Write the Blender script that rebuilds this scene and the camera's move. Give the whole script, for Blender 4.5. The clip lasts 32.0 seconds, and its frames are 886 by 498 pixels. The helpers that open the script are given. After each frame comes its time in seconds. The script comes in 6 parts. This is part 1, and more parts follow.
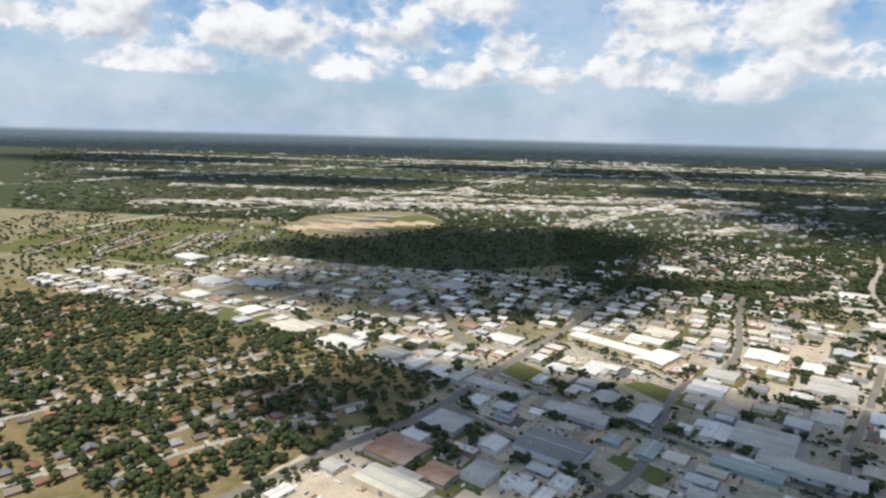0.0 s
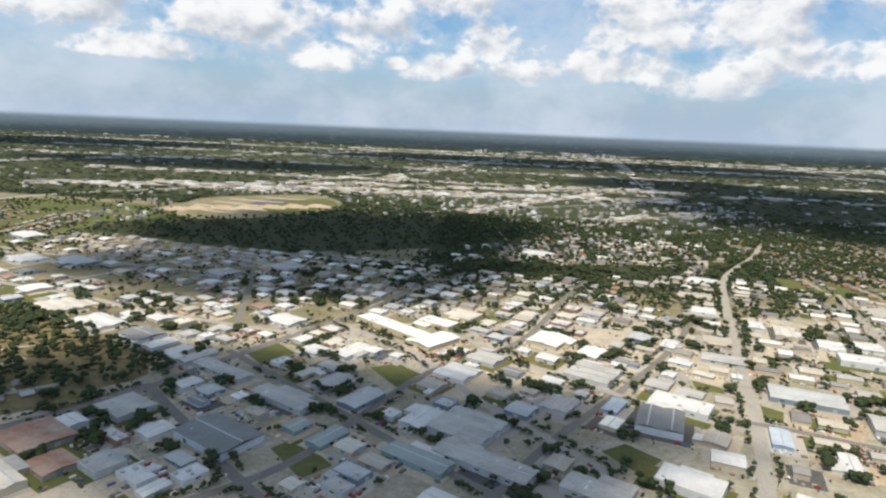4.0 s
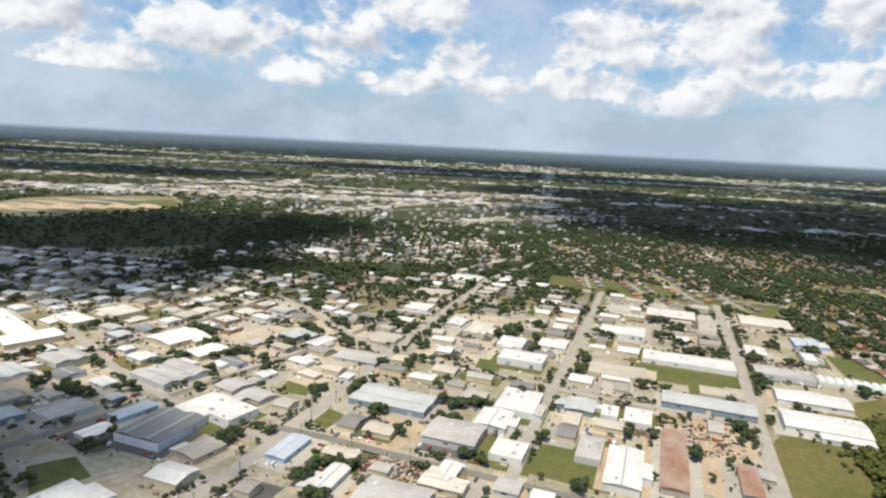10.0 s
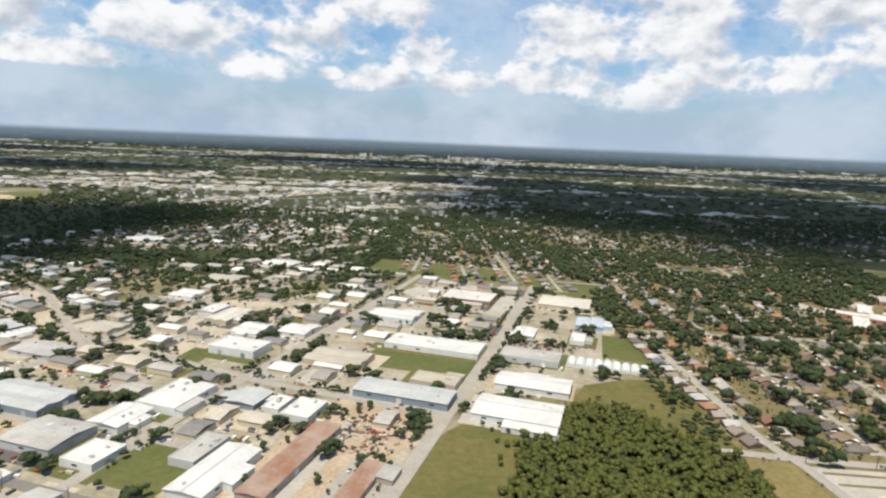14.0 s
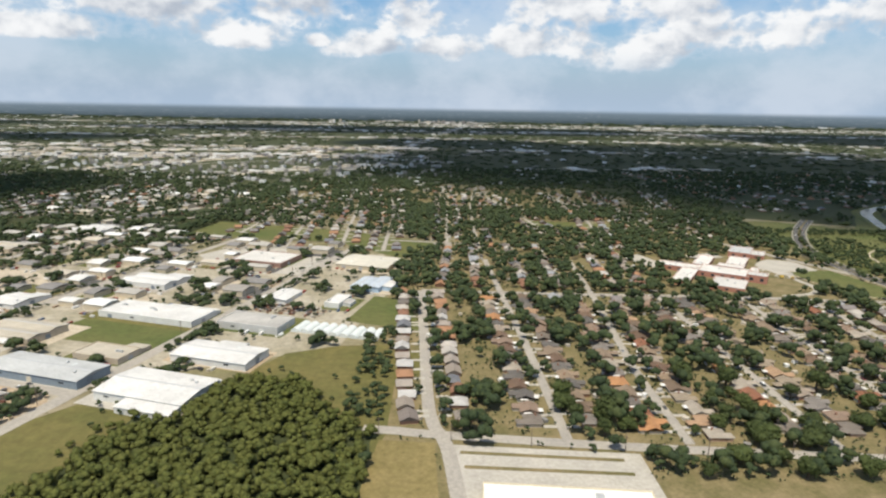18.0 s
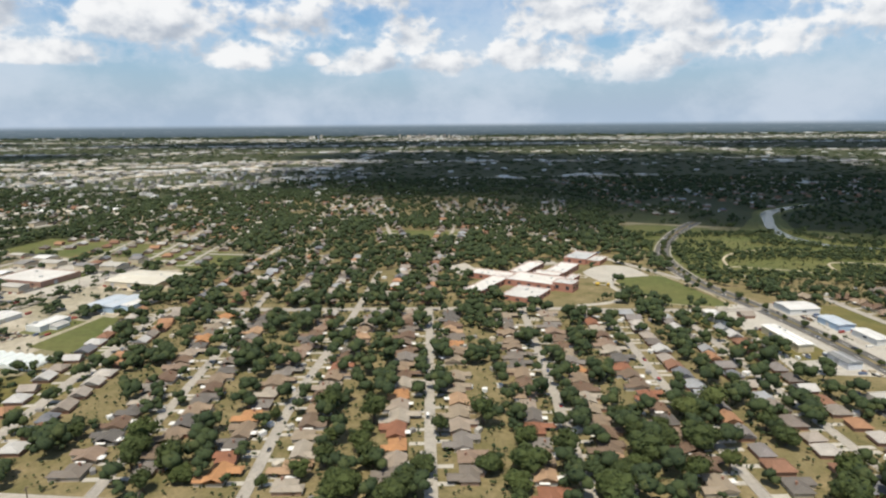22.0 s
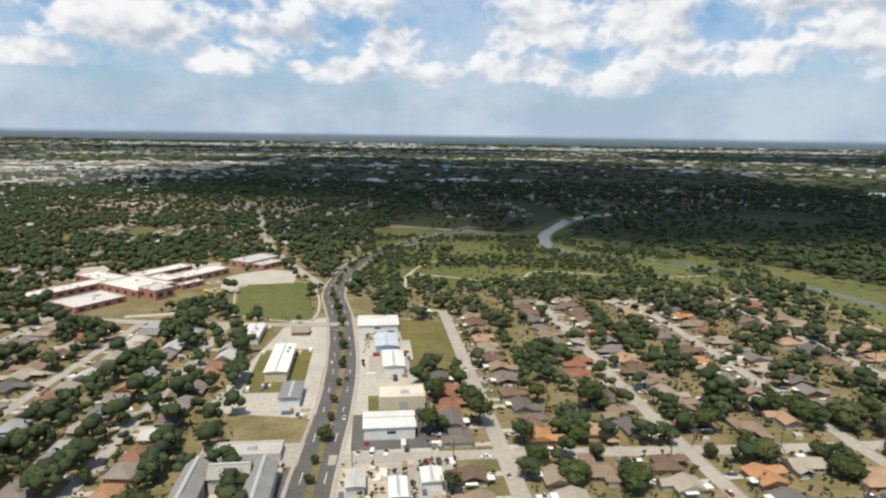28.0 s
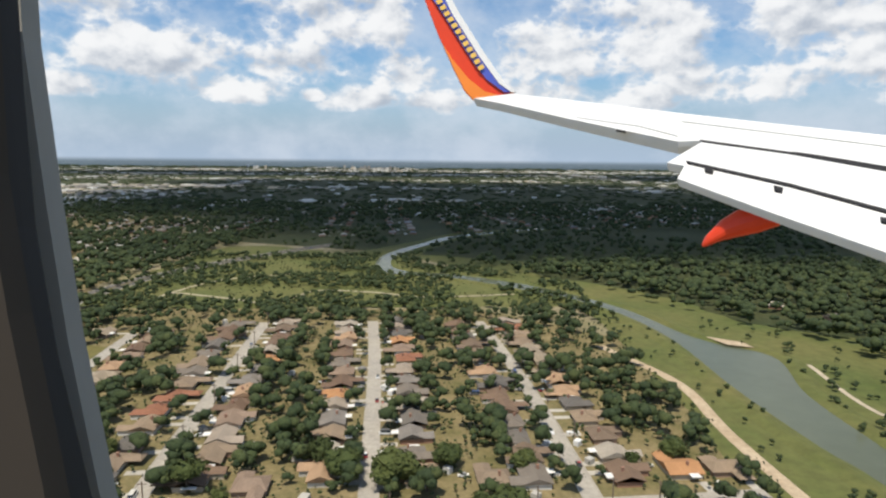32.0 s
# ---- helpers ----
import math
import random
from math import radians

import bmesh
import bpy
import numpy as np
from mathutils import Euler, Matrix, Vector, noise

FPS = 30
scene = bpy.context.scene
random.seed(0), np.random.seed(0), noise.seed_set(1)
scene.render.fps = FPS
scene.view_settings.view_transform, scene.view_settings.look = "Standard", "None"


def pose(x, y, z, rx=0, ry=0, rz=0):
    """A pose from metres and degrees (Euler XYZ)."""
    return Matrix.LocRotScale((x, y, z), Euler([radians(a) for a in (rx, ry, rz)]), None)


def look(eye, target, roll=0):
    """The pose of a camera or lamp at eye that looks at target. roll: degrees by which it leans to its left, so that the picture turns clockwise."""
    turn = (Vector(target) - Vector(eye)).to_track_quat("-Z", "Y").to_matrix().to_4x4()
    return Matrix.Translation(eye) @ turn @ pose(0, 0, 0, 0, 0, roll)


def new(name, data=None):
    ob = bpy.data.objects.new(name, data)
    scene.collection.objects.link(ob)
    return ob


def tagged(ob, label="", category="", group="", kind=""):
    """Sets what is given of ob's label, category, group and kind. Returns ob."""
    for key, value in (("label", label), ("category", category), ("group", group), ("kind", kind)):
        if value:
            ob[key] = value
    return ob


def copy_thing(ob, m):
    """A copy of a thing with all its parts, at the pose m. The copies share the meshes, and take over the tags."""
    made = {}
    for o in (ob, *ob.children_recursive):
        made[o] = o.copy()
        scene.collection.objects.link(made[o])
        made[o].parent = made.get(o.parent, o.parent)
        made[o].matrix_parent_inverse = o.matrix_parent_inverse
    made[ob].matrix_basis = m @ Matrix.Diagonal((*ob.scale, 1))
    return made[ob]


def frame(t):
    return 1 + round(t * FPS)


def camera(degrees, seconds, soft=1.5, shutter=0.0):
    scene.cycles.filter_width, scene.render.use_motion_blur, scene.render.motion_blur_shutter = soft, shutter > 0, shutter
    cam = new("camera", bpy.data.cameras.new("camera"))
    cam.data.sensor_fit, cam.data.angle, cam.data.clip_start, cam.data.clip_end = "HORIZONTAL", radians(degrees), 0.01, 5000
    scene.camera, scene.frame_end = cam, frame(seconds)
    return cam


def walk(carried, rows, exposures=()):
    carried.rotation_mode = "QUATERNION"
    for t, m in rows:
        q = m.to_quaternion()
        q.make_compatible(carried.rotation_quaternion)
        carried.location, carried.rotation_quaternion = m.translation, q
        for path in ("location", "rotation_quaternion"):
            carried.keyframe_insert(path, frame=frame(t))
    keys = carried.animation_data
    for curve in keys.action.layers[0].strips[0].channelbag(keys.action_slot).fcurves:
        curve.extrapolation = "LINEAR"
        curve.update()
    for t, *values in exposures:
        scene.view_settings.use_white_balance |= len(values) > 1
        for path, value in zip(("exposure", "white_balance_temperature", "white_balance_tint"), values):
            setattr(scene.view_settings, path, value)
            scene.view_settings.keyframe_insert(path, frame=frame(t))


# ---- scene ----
cam = camera(71.0, 32.0, soft=2.3)
# seconds, eye in metres, rx, ry, rz in degrees
PATH = [
    (0.0, 1.19, 0.42, 160.92, 79.83, -1.48, 8.44),
    (0.5, 19.62, 6.86, 159.23, 79.97, -0.37, 8.44),
    (1.0, 38.05, 13.29, 157.53, 80.21, -1.54, 8.73),
    (1.5, 56.48, 19.69, 155.84, 80.31, -1.73, 8.01),
    (2.0, 74.91, 26.08, 154.15, 80.08, -2.30, 7.80),
    (2.5, 93.35, 32.44, 152.47, 79.36, -2.34, 7.56),
    (4.5, 166.94, 57.66, 145.76, 78.99, -1.97, 6.01),
    (5.0, 185.21, 63.87, 144.11, 78.66, 0.12, 4.92),
    (5.5, 203.43, 70.04, 142.46, 79.37, -0.48, 3.65),
    (6.0, 221.59, 76.17, 140.82, 78.88, -1.21, 3.16),
    (6.5, 239.70, 82.26, 139.18, 79.06, -1.96, 2.87),
    (7.0, 257.75, 88.32, 137.56, 79.22, -1.07, 3.98),
    (7.5, 275.75, 94.33, 135.94, 78.56, -2.10, 3.76),
    (8.0, 293.69, 100.31, 134.33, 79.13, -2.36, 4.37),
    (8.5, 311.58, 106.24, 132.73, 79.88, -2.15, 4.75),
    (9.0, 329.41, 112.14, 131.14, 80.64, -1.82, 4.50),
    (9.5, 347.19, 118.00, 129.55, 80.56, -2.16, 4.39),
    (10.0, 364.91, 123.81, 127.98, 80.57, -2.90, 3.93),
    (10.5, 382.57, 129.59, 126.41, 80.64, -3.24, 3.59),
    (11.0, 400.18, 135.33, 124.85, 80.75, -3.40, 3.23),
    (11.5, 417.74, 141.03, 123.29, 80.03, -3.37, 2.88),
    (12.0, 435.24, 146.70, 121.75, 79.95, -2.96, 2.51),
    (12.5, 452.68, 152.32, 120.21, 80.07, -2.84, 2.18),
    (13.0, 470.07, 157.90, 118.68, 80.41, -2.94, 1.80),
    (13.5, 487.41, 163.44, 117.16, 80.58, -3.02, 1.44),
    (14.0, 504.69, 168.95, 115.65, 80.27, -2.37, 0.89),
    (14.5, 521.91, 174.41, 114.15, 79.94, -2.45, 0.53),
    (15.0, 539.08, 179.84, 112.65, 80.13, -2.87, 0.36),
    (15.5, 556.20, 185.23, 111.16, 79.79, -3.24, 0.33),
    (17.5, 624.10, 206.38, 105.29, 77.56, -1.81, -0.84),
    (18.0, 640.94, 211.57, 103.84, 77.26, -0.94, 0.01),
    (18.5, 657.72, 216.72, 102.40, 76.96, -0.97, 0.29),
    (19.0, 674.45, 221.84, 100.97, 76.82, -0.06, 0.16),
    (19.5, 691.12, 226.91, 99.55, 77.18, -0.31, 0.17),
    (20.0, 707.74, 231.94, 98.13, 77.62, -1.05, 0.45),
    (20.5, 724.30, 236.94, 96.72, 77.89, -1.38, 0.51),
    (21.0, 740.81, 241.89, 95.32, 78.42, -1.50, 0.52),
    (21.5, 757.26, 246.81, 93.93, 78.55, -0.75, 0.17),
    (22.0, 773.66, 251.69, 92.55, 78.62, 0.49, 0.02),
    (22.5, 790.00, 256.52, 91.17, 79.03, 0.88, -0.29),
    (23.0, 806.28, 261.32, 89.80, 79.38, -0.29, -0.50),
    (23.5, 822.52, 266.08, 88.44, 79.25, -1.33, -0.95),
    (24.0, 838.69, 270.80, 87.09, 80.07, -1.07, -0.81),
    (24.5, 854.81, 275.48, 85.75, 79.96, 1.43, -0.65),
    (26.5, 918.74, 293.82, 80.45, 79.22, -0.53, -1.57),
    (27.0, 934.59, 298.30, 79.15, 79.32, -0.91, -1.05),
    (27.5, 950.38, 302.75, 77.86, 79.66, 0.30, -1.13),
    (28.0, 966.11, 307.15, 76.57, 79.58, -0.88, -1.67),
    (28.5, 981.79, 311.52, 75.29, 80.58, -0.51, -1.29),
    (29.0, 997.41, 315.85, 74.02, 81.11, -0.61, -1.37),
    (29.5, 1012.98, 320.14, 72.75, 81.44, -0.80, -1.45),
    (30.0, 1028.50, 324.39, 71.50, 81.71, 1.44, -1.17),
    (30.5, 1043.96, 328.60, 70.25, 82.19, 0.88, -0.10),
    (31.0, 1059.36, 332.77, 69.01, 82.16, -0.49, -0.05),
    (31.5, 1074.71, 336.90, 67.78, 82.25, -1.76, 0.03),
    (32.0, 1090.00, 340.99, 66.56, 81.89, -0.53, -0.59),
]
walk(cam, [(t, pose(x, y, z, rx, ry, rz)) for t, x, y, z, rx, ry, rz in PATH], [(0.0, 0.03), (12.0, 0.05), (22.0, 0.0), (32.0, 0.0)])

# ---- sky, clouds and sun ----
SUN_EL, SUN_AZ = 68.0, 200.0       # degrees; azimuth clockwise from +y
world = bpy.data.worlds.new("sky")
scene.world = world
world.use_nodes = True
wn, wl = world.node_tree.nodes, world.node_tree.links
wn.clear()


def wmath(op, a, b=0.0, c=0.0, clamp=False):
    n = wn.new("ShaderNodeMath")
    n.operation, n.use_clamp = op, clamp
    for i, v in enumerate((a, b, c)):
        if isinstance(v, (int, float)):
            n.inputs[i].default_value = v
        else:
            wl.new(v, n.inputs[i])
    return n.outputs[0]


def wmix(fac, a, b):
    n = wn.new("ShaderNodeMix")
    n.data_type = "RGBA"
    for i, v in ((0, fac), (6, a), (7, b)):
        if isinstance(v, (int, float)):
            n.inputs[i].default_value = v
        elif isinstance(v, tuple):
            n.inputs[i].default_value = (*v, 1)
        else:
            wl.new(v, n.inputs[i])
    return n.outputs[2]


def wstep(v, lo, hi):
    n = wn.new("ShaderNodeMapRange")
    n.interpolation_type = "SMOOTHSTEP"
    wl.new(v, n.inputs[0])
    n.inputs[1].default_value, n.inputs[2].default_value = lo, hi
    return n.outputs[0]


def wnoise(vec, scale, detail=6.0, rough=0.55):
    n = wn.new("ShaderNodeTexNoise")
    n.noise_dimensions = "2D"
    wl.new(vec, n.inputs["Vector"])
    n.inputs["Scale"].default_value, n.inputs["Detail"].default_value, n.inputs["Roughness"].default_value = scale, detail, rough
    return n.outputs[0]


co = wn.new("ShaderNodeTexCoord")
sep = wn.new("ShaderNodeSeparateXYZ")
wl.new(co.outputs["Generated"], sep.inputs[0])
az = wmath("MULTIPLY", wmath("ARCTAN2", sep.outputs[0], sep.outputs[1]), 57.2958)
el = wmath("MULTIPLY", wmath("ARCSINE", sep.outputs[2]), 57.2958)
comb = wn.new("ShaderNodeCombineXYZ")
wl.new(wmath("ADD", az, 137.3), comb.inputs[0])
wl.new(wmath("MULTIPLY", el, 1.45), comb.inputs[1])
up = wn.new("ShaderNodeVectorMath")
up.operation = "ADD"
wl.new(comb.outputs[0], up.inputs[0])
up.inputs[1].default_value = (-0.5, 1.3, 0)
big = wnoise(comb.outputs[0], 0.20, 8.0, 0.46)
above = wnoise(up.outputs[0], 0.20, 8.0, 0.46)
fine = wnoise(comb.outputs[0], 0.95, 6.0, 0.58)
puff = wmath("SUBTRACT", 1.0, wmath("ABSOLUTE", wmath("MULTIPLY", wmath("SUBTRACT", wnoise(comb.outputs[0], 0.55, 5.0, 0.5), 0.5), 3.4)))
billow = wmath("ADD", wmath("ADD", wmath("MULTIPLY", wmath("SUBTRACT", big, 0.5), 4.6), wmath("MULTIPLY", wmath("SUBTRACT", fine, 0.5), 0.6)), wmath("MULTIPLY", wmath("SUBTRACT", puff, 0.6), 0.8))
relief = wmath("SUBTRACT", big, above)
# cumulus: azimuth, elevation of the flat base, half width, height
CUMULUS = [(-31.0, 10.0, 9.5, 7.5), (-24.4, 6.5, 8.0, 4.6), (-19.6, 4.9, 5.8, 2.4), (-37.0, 6.6, 5.6, 4.4), (-30.0, 4.8, 8.0, 1.9), (-9.4, 9.8, 8.0, 6.4), (-11.8, 6.9, 5.6, 3.4), (-10.9, 5.1, 1.2, 1.0), (-6.8, 4.4, 3.4, 2.1),
           (-2.0, 6.3, 3.8, 3.6), (0.3, 4.3, 3.4, 2.2), (8.4, 6.8, 3.4, 5.6), (16.6, 7.2, 8.0, 8.4), (8.4, 4.7, 5.0, 3.0), (16.4, 3.6, 5.4, 3.4), (25.6, 5.0, 7.4, 5.2), (30.6, 8.2, 8.0, 7.4), (37.0, 5.8, 6.6, 6.2),
           (-44.0, 7.2, 6.0, 5.4), (0.5, 14.0, 5.6, 3.4), (46.0, 6.0, 5.5, 5.0)]
dens = None
shade = None
for a0, e0, hw, hh in CUMULUS:
    da = wmath("DIVIDE", wmath("SUBTRACT", az, a0), hw)
    de = wmath("DIVIDE", wmath("SUBTRACT", el, e0 + 0.30 * hh), hh * 0.72)
    low = wmath("MULTIPLY", wmath("MINIMUM", de, 0.0), 1.0)
    r2 = wmath("ADD", wmath("MULTIPLY", da, da), wmath("MULTIPLY", wmath("ADD", de, low), wmath("ADD", de, low)))
    d = wmath("SUBTRACT", 1.0, r2)
    dens = d if dens is None else wmath("MAXIMUM", dens, d)
    s = wmath("MULTIPLY", wmath("MAXIMUM", wmath("MINIMUM", de, 1.3), -1.3), wstep(d, -1.0, 0.3))
    shade = s if shade is None else wmath("ADD", wmath("MULTIPLY", shade, 0.55), wmath("MULTIPLY", s, 0.8))
dens = wmath("ADD", dens, billow)
mask = wstep(dens, 0.02, 1.0)
wisps = wstep(dens, -0.75, 0.5)
veil = wstep(wmath("ADD", wnoise(comb.outputs[0], 0.075, 6.0, 0.62), wmath("MULTIPLY", big, 0.25)), 0.48, 0.84)
lit = wstep(wmath("ADD", wmath("ADD", wmath("MULTIPLY", shade, 0.50), wmath("MULTIPLY", relief, 2.9)), wmath("MULTIPLY", wmath("SUBTRACT", puff, 0.6), 0.25)), -0.72, 0.50)
sky = wn.new("ShaderNodeTexSky")
sky.sky_type, sky.sun_disc = "NISHITA", False
sky.sun_elevation, sky.sun_rotation = radians(SUN_EL), radians(SUN_AZ)
sky.altitude, sky.air_density, sky.dust_density, sky.ozone_density = 100, 1.0, 1.6, 1.4
skyc = wn.new("ShaderNodeMix")
skyc.data_type, skyc.blend_type = "RGBA", "MULTIPLY"
skyc.inputs[0].default_value = 1.0
wl.new(sky.outputs[0], skyc.inputs[6])
skyc.inputs[7].default_value = (0.090, 0.117, 0.136, 1)
blue = skyc.outputs[2]
haze = wmix(wstep(el, 9.0, -0.5), blue, (0.42, 0.53, 0.67))
veiled = wmix(wmath("MULTIPLY", wmath("MAXIMUM", veil, wmath("MULTIPLY", wisps, 0.75)), 0.62), haze, (0.66, 0.73, 0.83))
cloudc = wmix(lit, (0.42, 0.475, 0.56), (0.94, 0.945, 0.95))
thin = wmath("MULTIPLY", wmath("MULTIPLY", mask, 0.96), wstep(el, 0.8, 5.5))
clouded = wmix(thin, veiled, cloudc)
# far land past the last trees: distance haze painted in as paler blue
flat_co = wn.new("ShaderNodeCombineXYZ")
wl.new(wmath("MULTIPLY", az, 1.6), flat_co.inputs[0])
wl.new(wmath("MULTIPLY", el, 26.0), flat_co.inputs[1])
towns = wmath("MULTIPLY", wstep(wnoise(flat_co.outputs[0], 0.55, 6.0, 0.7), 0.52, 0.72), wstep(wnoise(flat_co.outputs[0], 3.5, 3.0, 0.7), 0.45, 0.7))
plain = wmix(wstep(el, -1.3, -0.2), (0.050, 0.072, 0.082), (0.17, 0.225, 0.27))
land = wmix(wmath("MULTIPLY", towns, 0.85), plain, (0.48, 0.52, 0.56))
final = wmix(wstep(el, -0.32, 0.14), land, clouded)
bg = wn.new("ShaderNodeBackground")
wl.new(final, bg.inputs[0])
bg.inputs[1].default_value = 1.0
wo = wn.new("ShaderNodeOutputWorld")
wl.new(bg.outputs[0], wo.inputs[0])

sun_data = bpy.data.lights.new("sun", "SUN")
sun_data.energy, sun_data.angle, sun_data.color = 4.9, radians(0.53), (1.0, 0.905, 0.75)
SUN_DIR = Vector((math.sin(radians(SUN_AZ)) * math.cos(radians(SUN_EL)), math.cos(radians(SUN_AZ)) * math.cos(radians(SUN_EL)), math.sin(radians(SUN_EL))))
sun = new("sun", sun_data)
sun.matrix_world = look(tuple(SUN_DIR * 3000), (0, 0, 0))

# ---- materials ----
def material(name, base, rough=0.8, metal=0.0, second=None, scale=1.0, mix=0.5, bump=0.0, bump_scale=8.0, spread=0.0, palette=None, per="object", coord="Object", stripes=None, fine=0.25):
    """A surface with grain at two scales; palette: colours picked by the object's or the island's random number."""
    m = bpy.data.materials.new(name)
    m.use_nodes = True
    n, l = m.node_tree.nodes, m.node_tree.links
    b = n["Principled BSDF"]
    b.inputs["Roughness"].default_value, b.inputs["Metallic"].default_value = rough, metal
    b.inputs["Specular IOR Level"].default_value = 0.3
    tc = n.new("ShaderNodeTexCoord")
    geo = n.new("ShaderNodeNewGeometry")
    vec = geo.outputs["Position"] if coord == "World" else tc.outputs[coord]

    def noise_at(s, detail=5.0, rgh=0.6):
        t = n.new("ShaderNodeTexNoise")
        t.inputs["Scale"].default_value, t.inputs["Detail"].default_value, t.inputs["Roughness"].default_value = s, detail, rgh
        l.new(vec, t.inputs["Vector"])
        return t.outputs[0]

    def blend(kind, fac, a, c):
        x = n.new("ShaderNodeMix")
        x.data_type, x.blend_type = "RGBA", kind
        for i, v in ((0, fac), (6, a), (7, c)):
            if isinstance(v, (int, float)):
                x.inputs[i].default_value = v
            elif isinstance(v, tuple):
                x.inputs[i].default_value = (*v, 1)
            else:
                l.new(v, x.inputs[i])
        return x.outputs[2]

    def ramp(v, stops, kind="LINEAR"):
        r = n.new("ShaderNodeValToRGB")
        r.color_ramp.interpolation = kind
        e = r.color_ramp.elements
        while len(e) < len(stops):
            e.new(0.5)
        for k, (p, c) in enumerate(stops):
            e[k].position, e[k].color = p, (*c, 1)
        l.new(v, r.inputs[0])
        return r.outputs[0]

    col = base
    if palette:
        if per == "object":
            oi = n.new("ShaderNodeObjectInfo")
            rnd = oi.outputs["Random"]
        else:
            rnd = geo.outputs["Random Per Island"]
        col = ramp(rnd, [(k / len(palette), c) for k, c in enumerate(palette)], "CONSTANT")
    big = noise_at(scale, 6.0)
    small = noise_at(scale * 9.0, 4.0, 0.7)
    if second:
        f = ramp(big, [(0.5 - 0.22, (0, 0, 0)), (0.5 + 0.22, (1, 1, 1))])
        fm = n.new("ShaderNodeMath")
        fm.operation = "MULTIPLY"
        l.new(f, fm.inputs[0])
        fm.inputs[1].default_value = mix * 2 if mix <= 0.5 else 1.0
        col = blend("MIX", fm.outputs[0], col, second)
    else:
        col = blend("MULTIPLY", fine + 0.1, col, ramp(big, [(0.25, (0.55, 0.55, 0.55)), (0.75, (1.15, 1.15, 1.15))]))
    col = blend("MULTIPLY", fine, col, ramp(small, [(0.3, (0.35, 0.35, 0.35)), (0.7, (1.5, 1.5, 1.5))]))
    if stripes:
        w = n.new("ShaderNodeTexWave")
        w.bands_direction = stripes[0]
        w.inputs["Scale"].default_value, w.inputs["Distortion"].default_value = stripes[1], 0.0
        l.new(tc.outputs["Object"], w.inputs["Vector"])
        col = blend("MULTIPLY", stripes[2], col, ramp(w.outputs[0], [(0.0, (0.6, 0.6, 0.6)), (0.5, (1.1, 1.1, 1.1))]))
    l.new(col, b.inputs["Base Color"])
    if bump:
        bp = n.new("ShaderNodeBump")
        bp.inputs["Strength"].default_value, bp.inputs["Distance"].default_value = bump, 0.3
        l.new(noise_at(bump_scale, 4.0), bp.inputs["Height"])
        l.new(bp.outputs[0], b.inputs["Normal"])
    return m


M = {}
ROOFS = {"white": (0.70, 0.69, 0.66), "hot": (0.86, 0.85, 0.80), "cream": (0.66, 0.62, 0.52), "grey": (0.52, 0.50, 0.46), "blue": (0.52, 0.53, 0.52),
         "slate": (0.23, 0.235, 0.232), "tan": (0.50, 0.45, 0.36), "rust": (0.25, 0.10, 0.048), "sky": (0.50, 0.56, 0.62), "teal": (0.34, 0.38, 0.36),
         "super": (0.52, 0.50, 0.46), "apart": (0.30, 0.29, 0.27), "conc": (0.48, 0.46, 0.42), "redwhite": (0.75, 0.74, 0.72), "school": (0.74, 0.71, 0.66), "schoolb": (0.62, 0.60, 0.56)}
WALLS = {"white": (0.70, 0.70, 0.66), "hot": (0.62, 0.54, 0.38), "cream": (0.60, 0.52, 0.38), "grey": (0.52, 0.52, 0.50), "blue": (0.23, 0.28, 0.32),
         "slate": (0.66, 0.68, 0.70), "tan": (0.50, 0.43, 0.33), "rust": (0.42, 0.36, 0.30), "sky": (0.42, 0.55, 0.68), "teal": (0.28, 0.38, 0.36),
         "super": (0.33, 0.20, 0.15), "apart": (0.56, 0.54, 0.50), "conc": (0.52, 0.50, 0.46), "redwhite": (0.60, 0.10, 0.07), "school": (0.44, 0.28, 0.20), "schoolb": (0.42, 0.20, 0.14)}
STAIN = {"rust": (0.40, 0.33, 0.27), "super": (0.66, 0.64, 0.6), "grey": (0.30, 0.29, 0.27)}
for key, c in ROOFS.items():
    M["roof_" + key] = material(key + "_sheet_roof", c, 0.55, 0.0, STAIN.get(key, tuple(v * 0.72 for v in c)), 0.11, 0.45, stripes=("X", 0.9, 0.35))
for key, c in WALLS.items():
    M["wall_" + key] = material(key + "_wall", c, 0.8, 0.0, tuple(v * 0.8 for v in c), 0.2, 0.4)
M["ground"] = material("town_ground", (0.29, 0.245, 0.17), 0.95, 0.0, (0.135, 0.13, 0.05), 0.024, 0.5, coord="World", fine=0.45)
M["works_ground"] = material("pale_works_ground", (0.44, 0.395, 0.32), 0.95, 0.0, (0.21, 0.19, 0.115), 0.035, 0.5, coord="World", fine=0.45)
M["grass"] = material("mown_grass", (0.074, 0.098, 0.026), 0.95, 0.0, (0.135, 0.128, 0.045), 0.03, 0.5, coord="World", fine=0.35)
M["lawn"] = material("house_lawns", (0.098, 0.094, 0.033), 0.95, 0.0, (0.25, 0.195, 0.105), 0.09, 0.5, coord="World", fine=0.4)
M["dry"] = material("dry_meadow", (0.170, 0.138, 0.050), 0.95, 0.0, (0.088, 0.094, 0.027), 0.03, 0.5, coord="World", fine=0.35)
# woodland floor; the shade between crowns is put into this dark colour
M["shaded_forest_floor"] = material("shaded_forest_floor", (0.030, 0.042, 0.014), 0.95, 0.0, (0.06, 0.065, 0.025), 0.02, 0.5, coord="World", fine=0.5)
M["caliche"] = material("pale_caliche_yard", (0.52, 0.45, 0.34), 0.95, 0.0, (0.36, 0.31, 0.24), 0.06, 0.5, coord="World", fine=0.35)
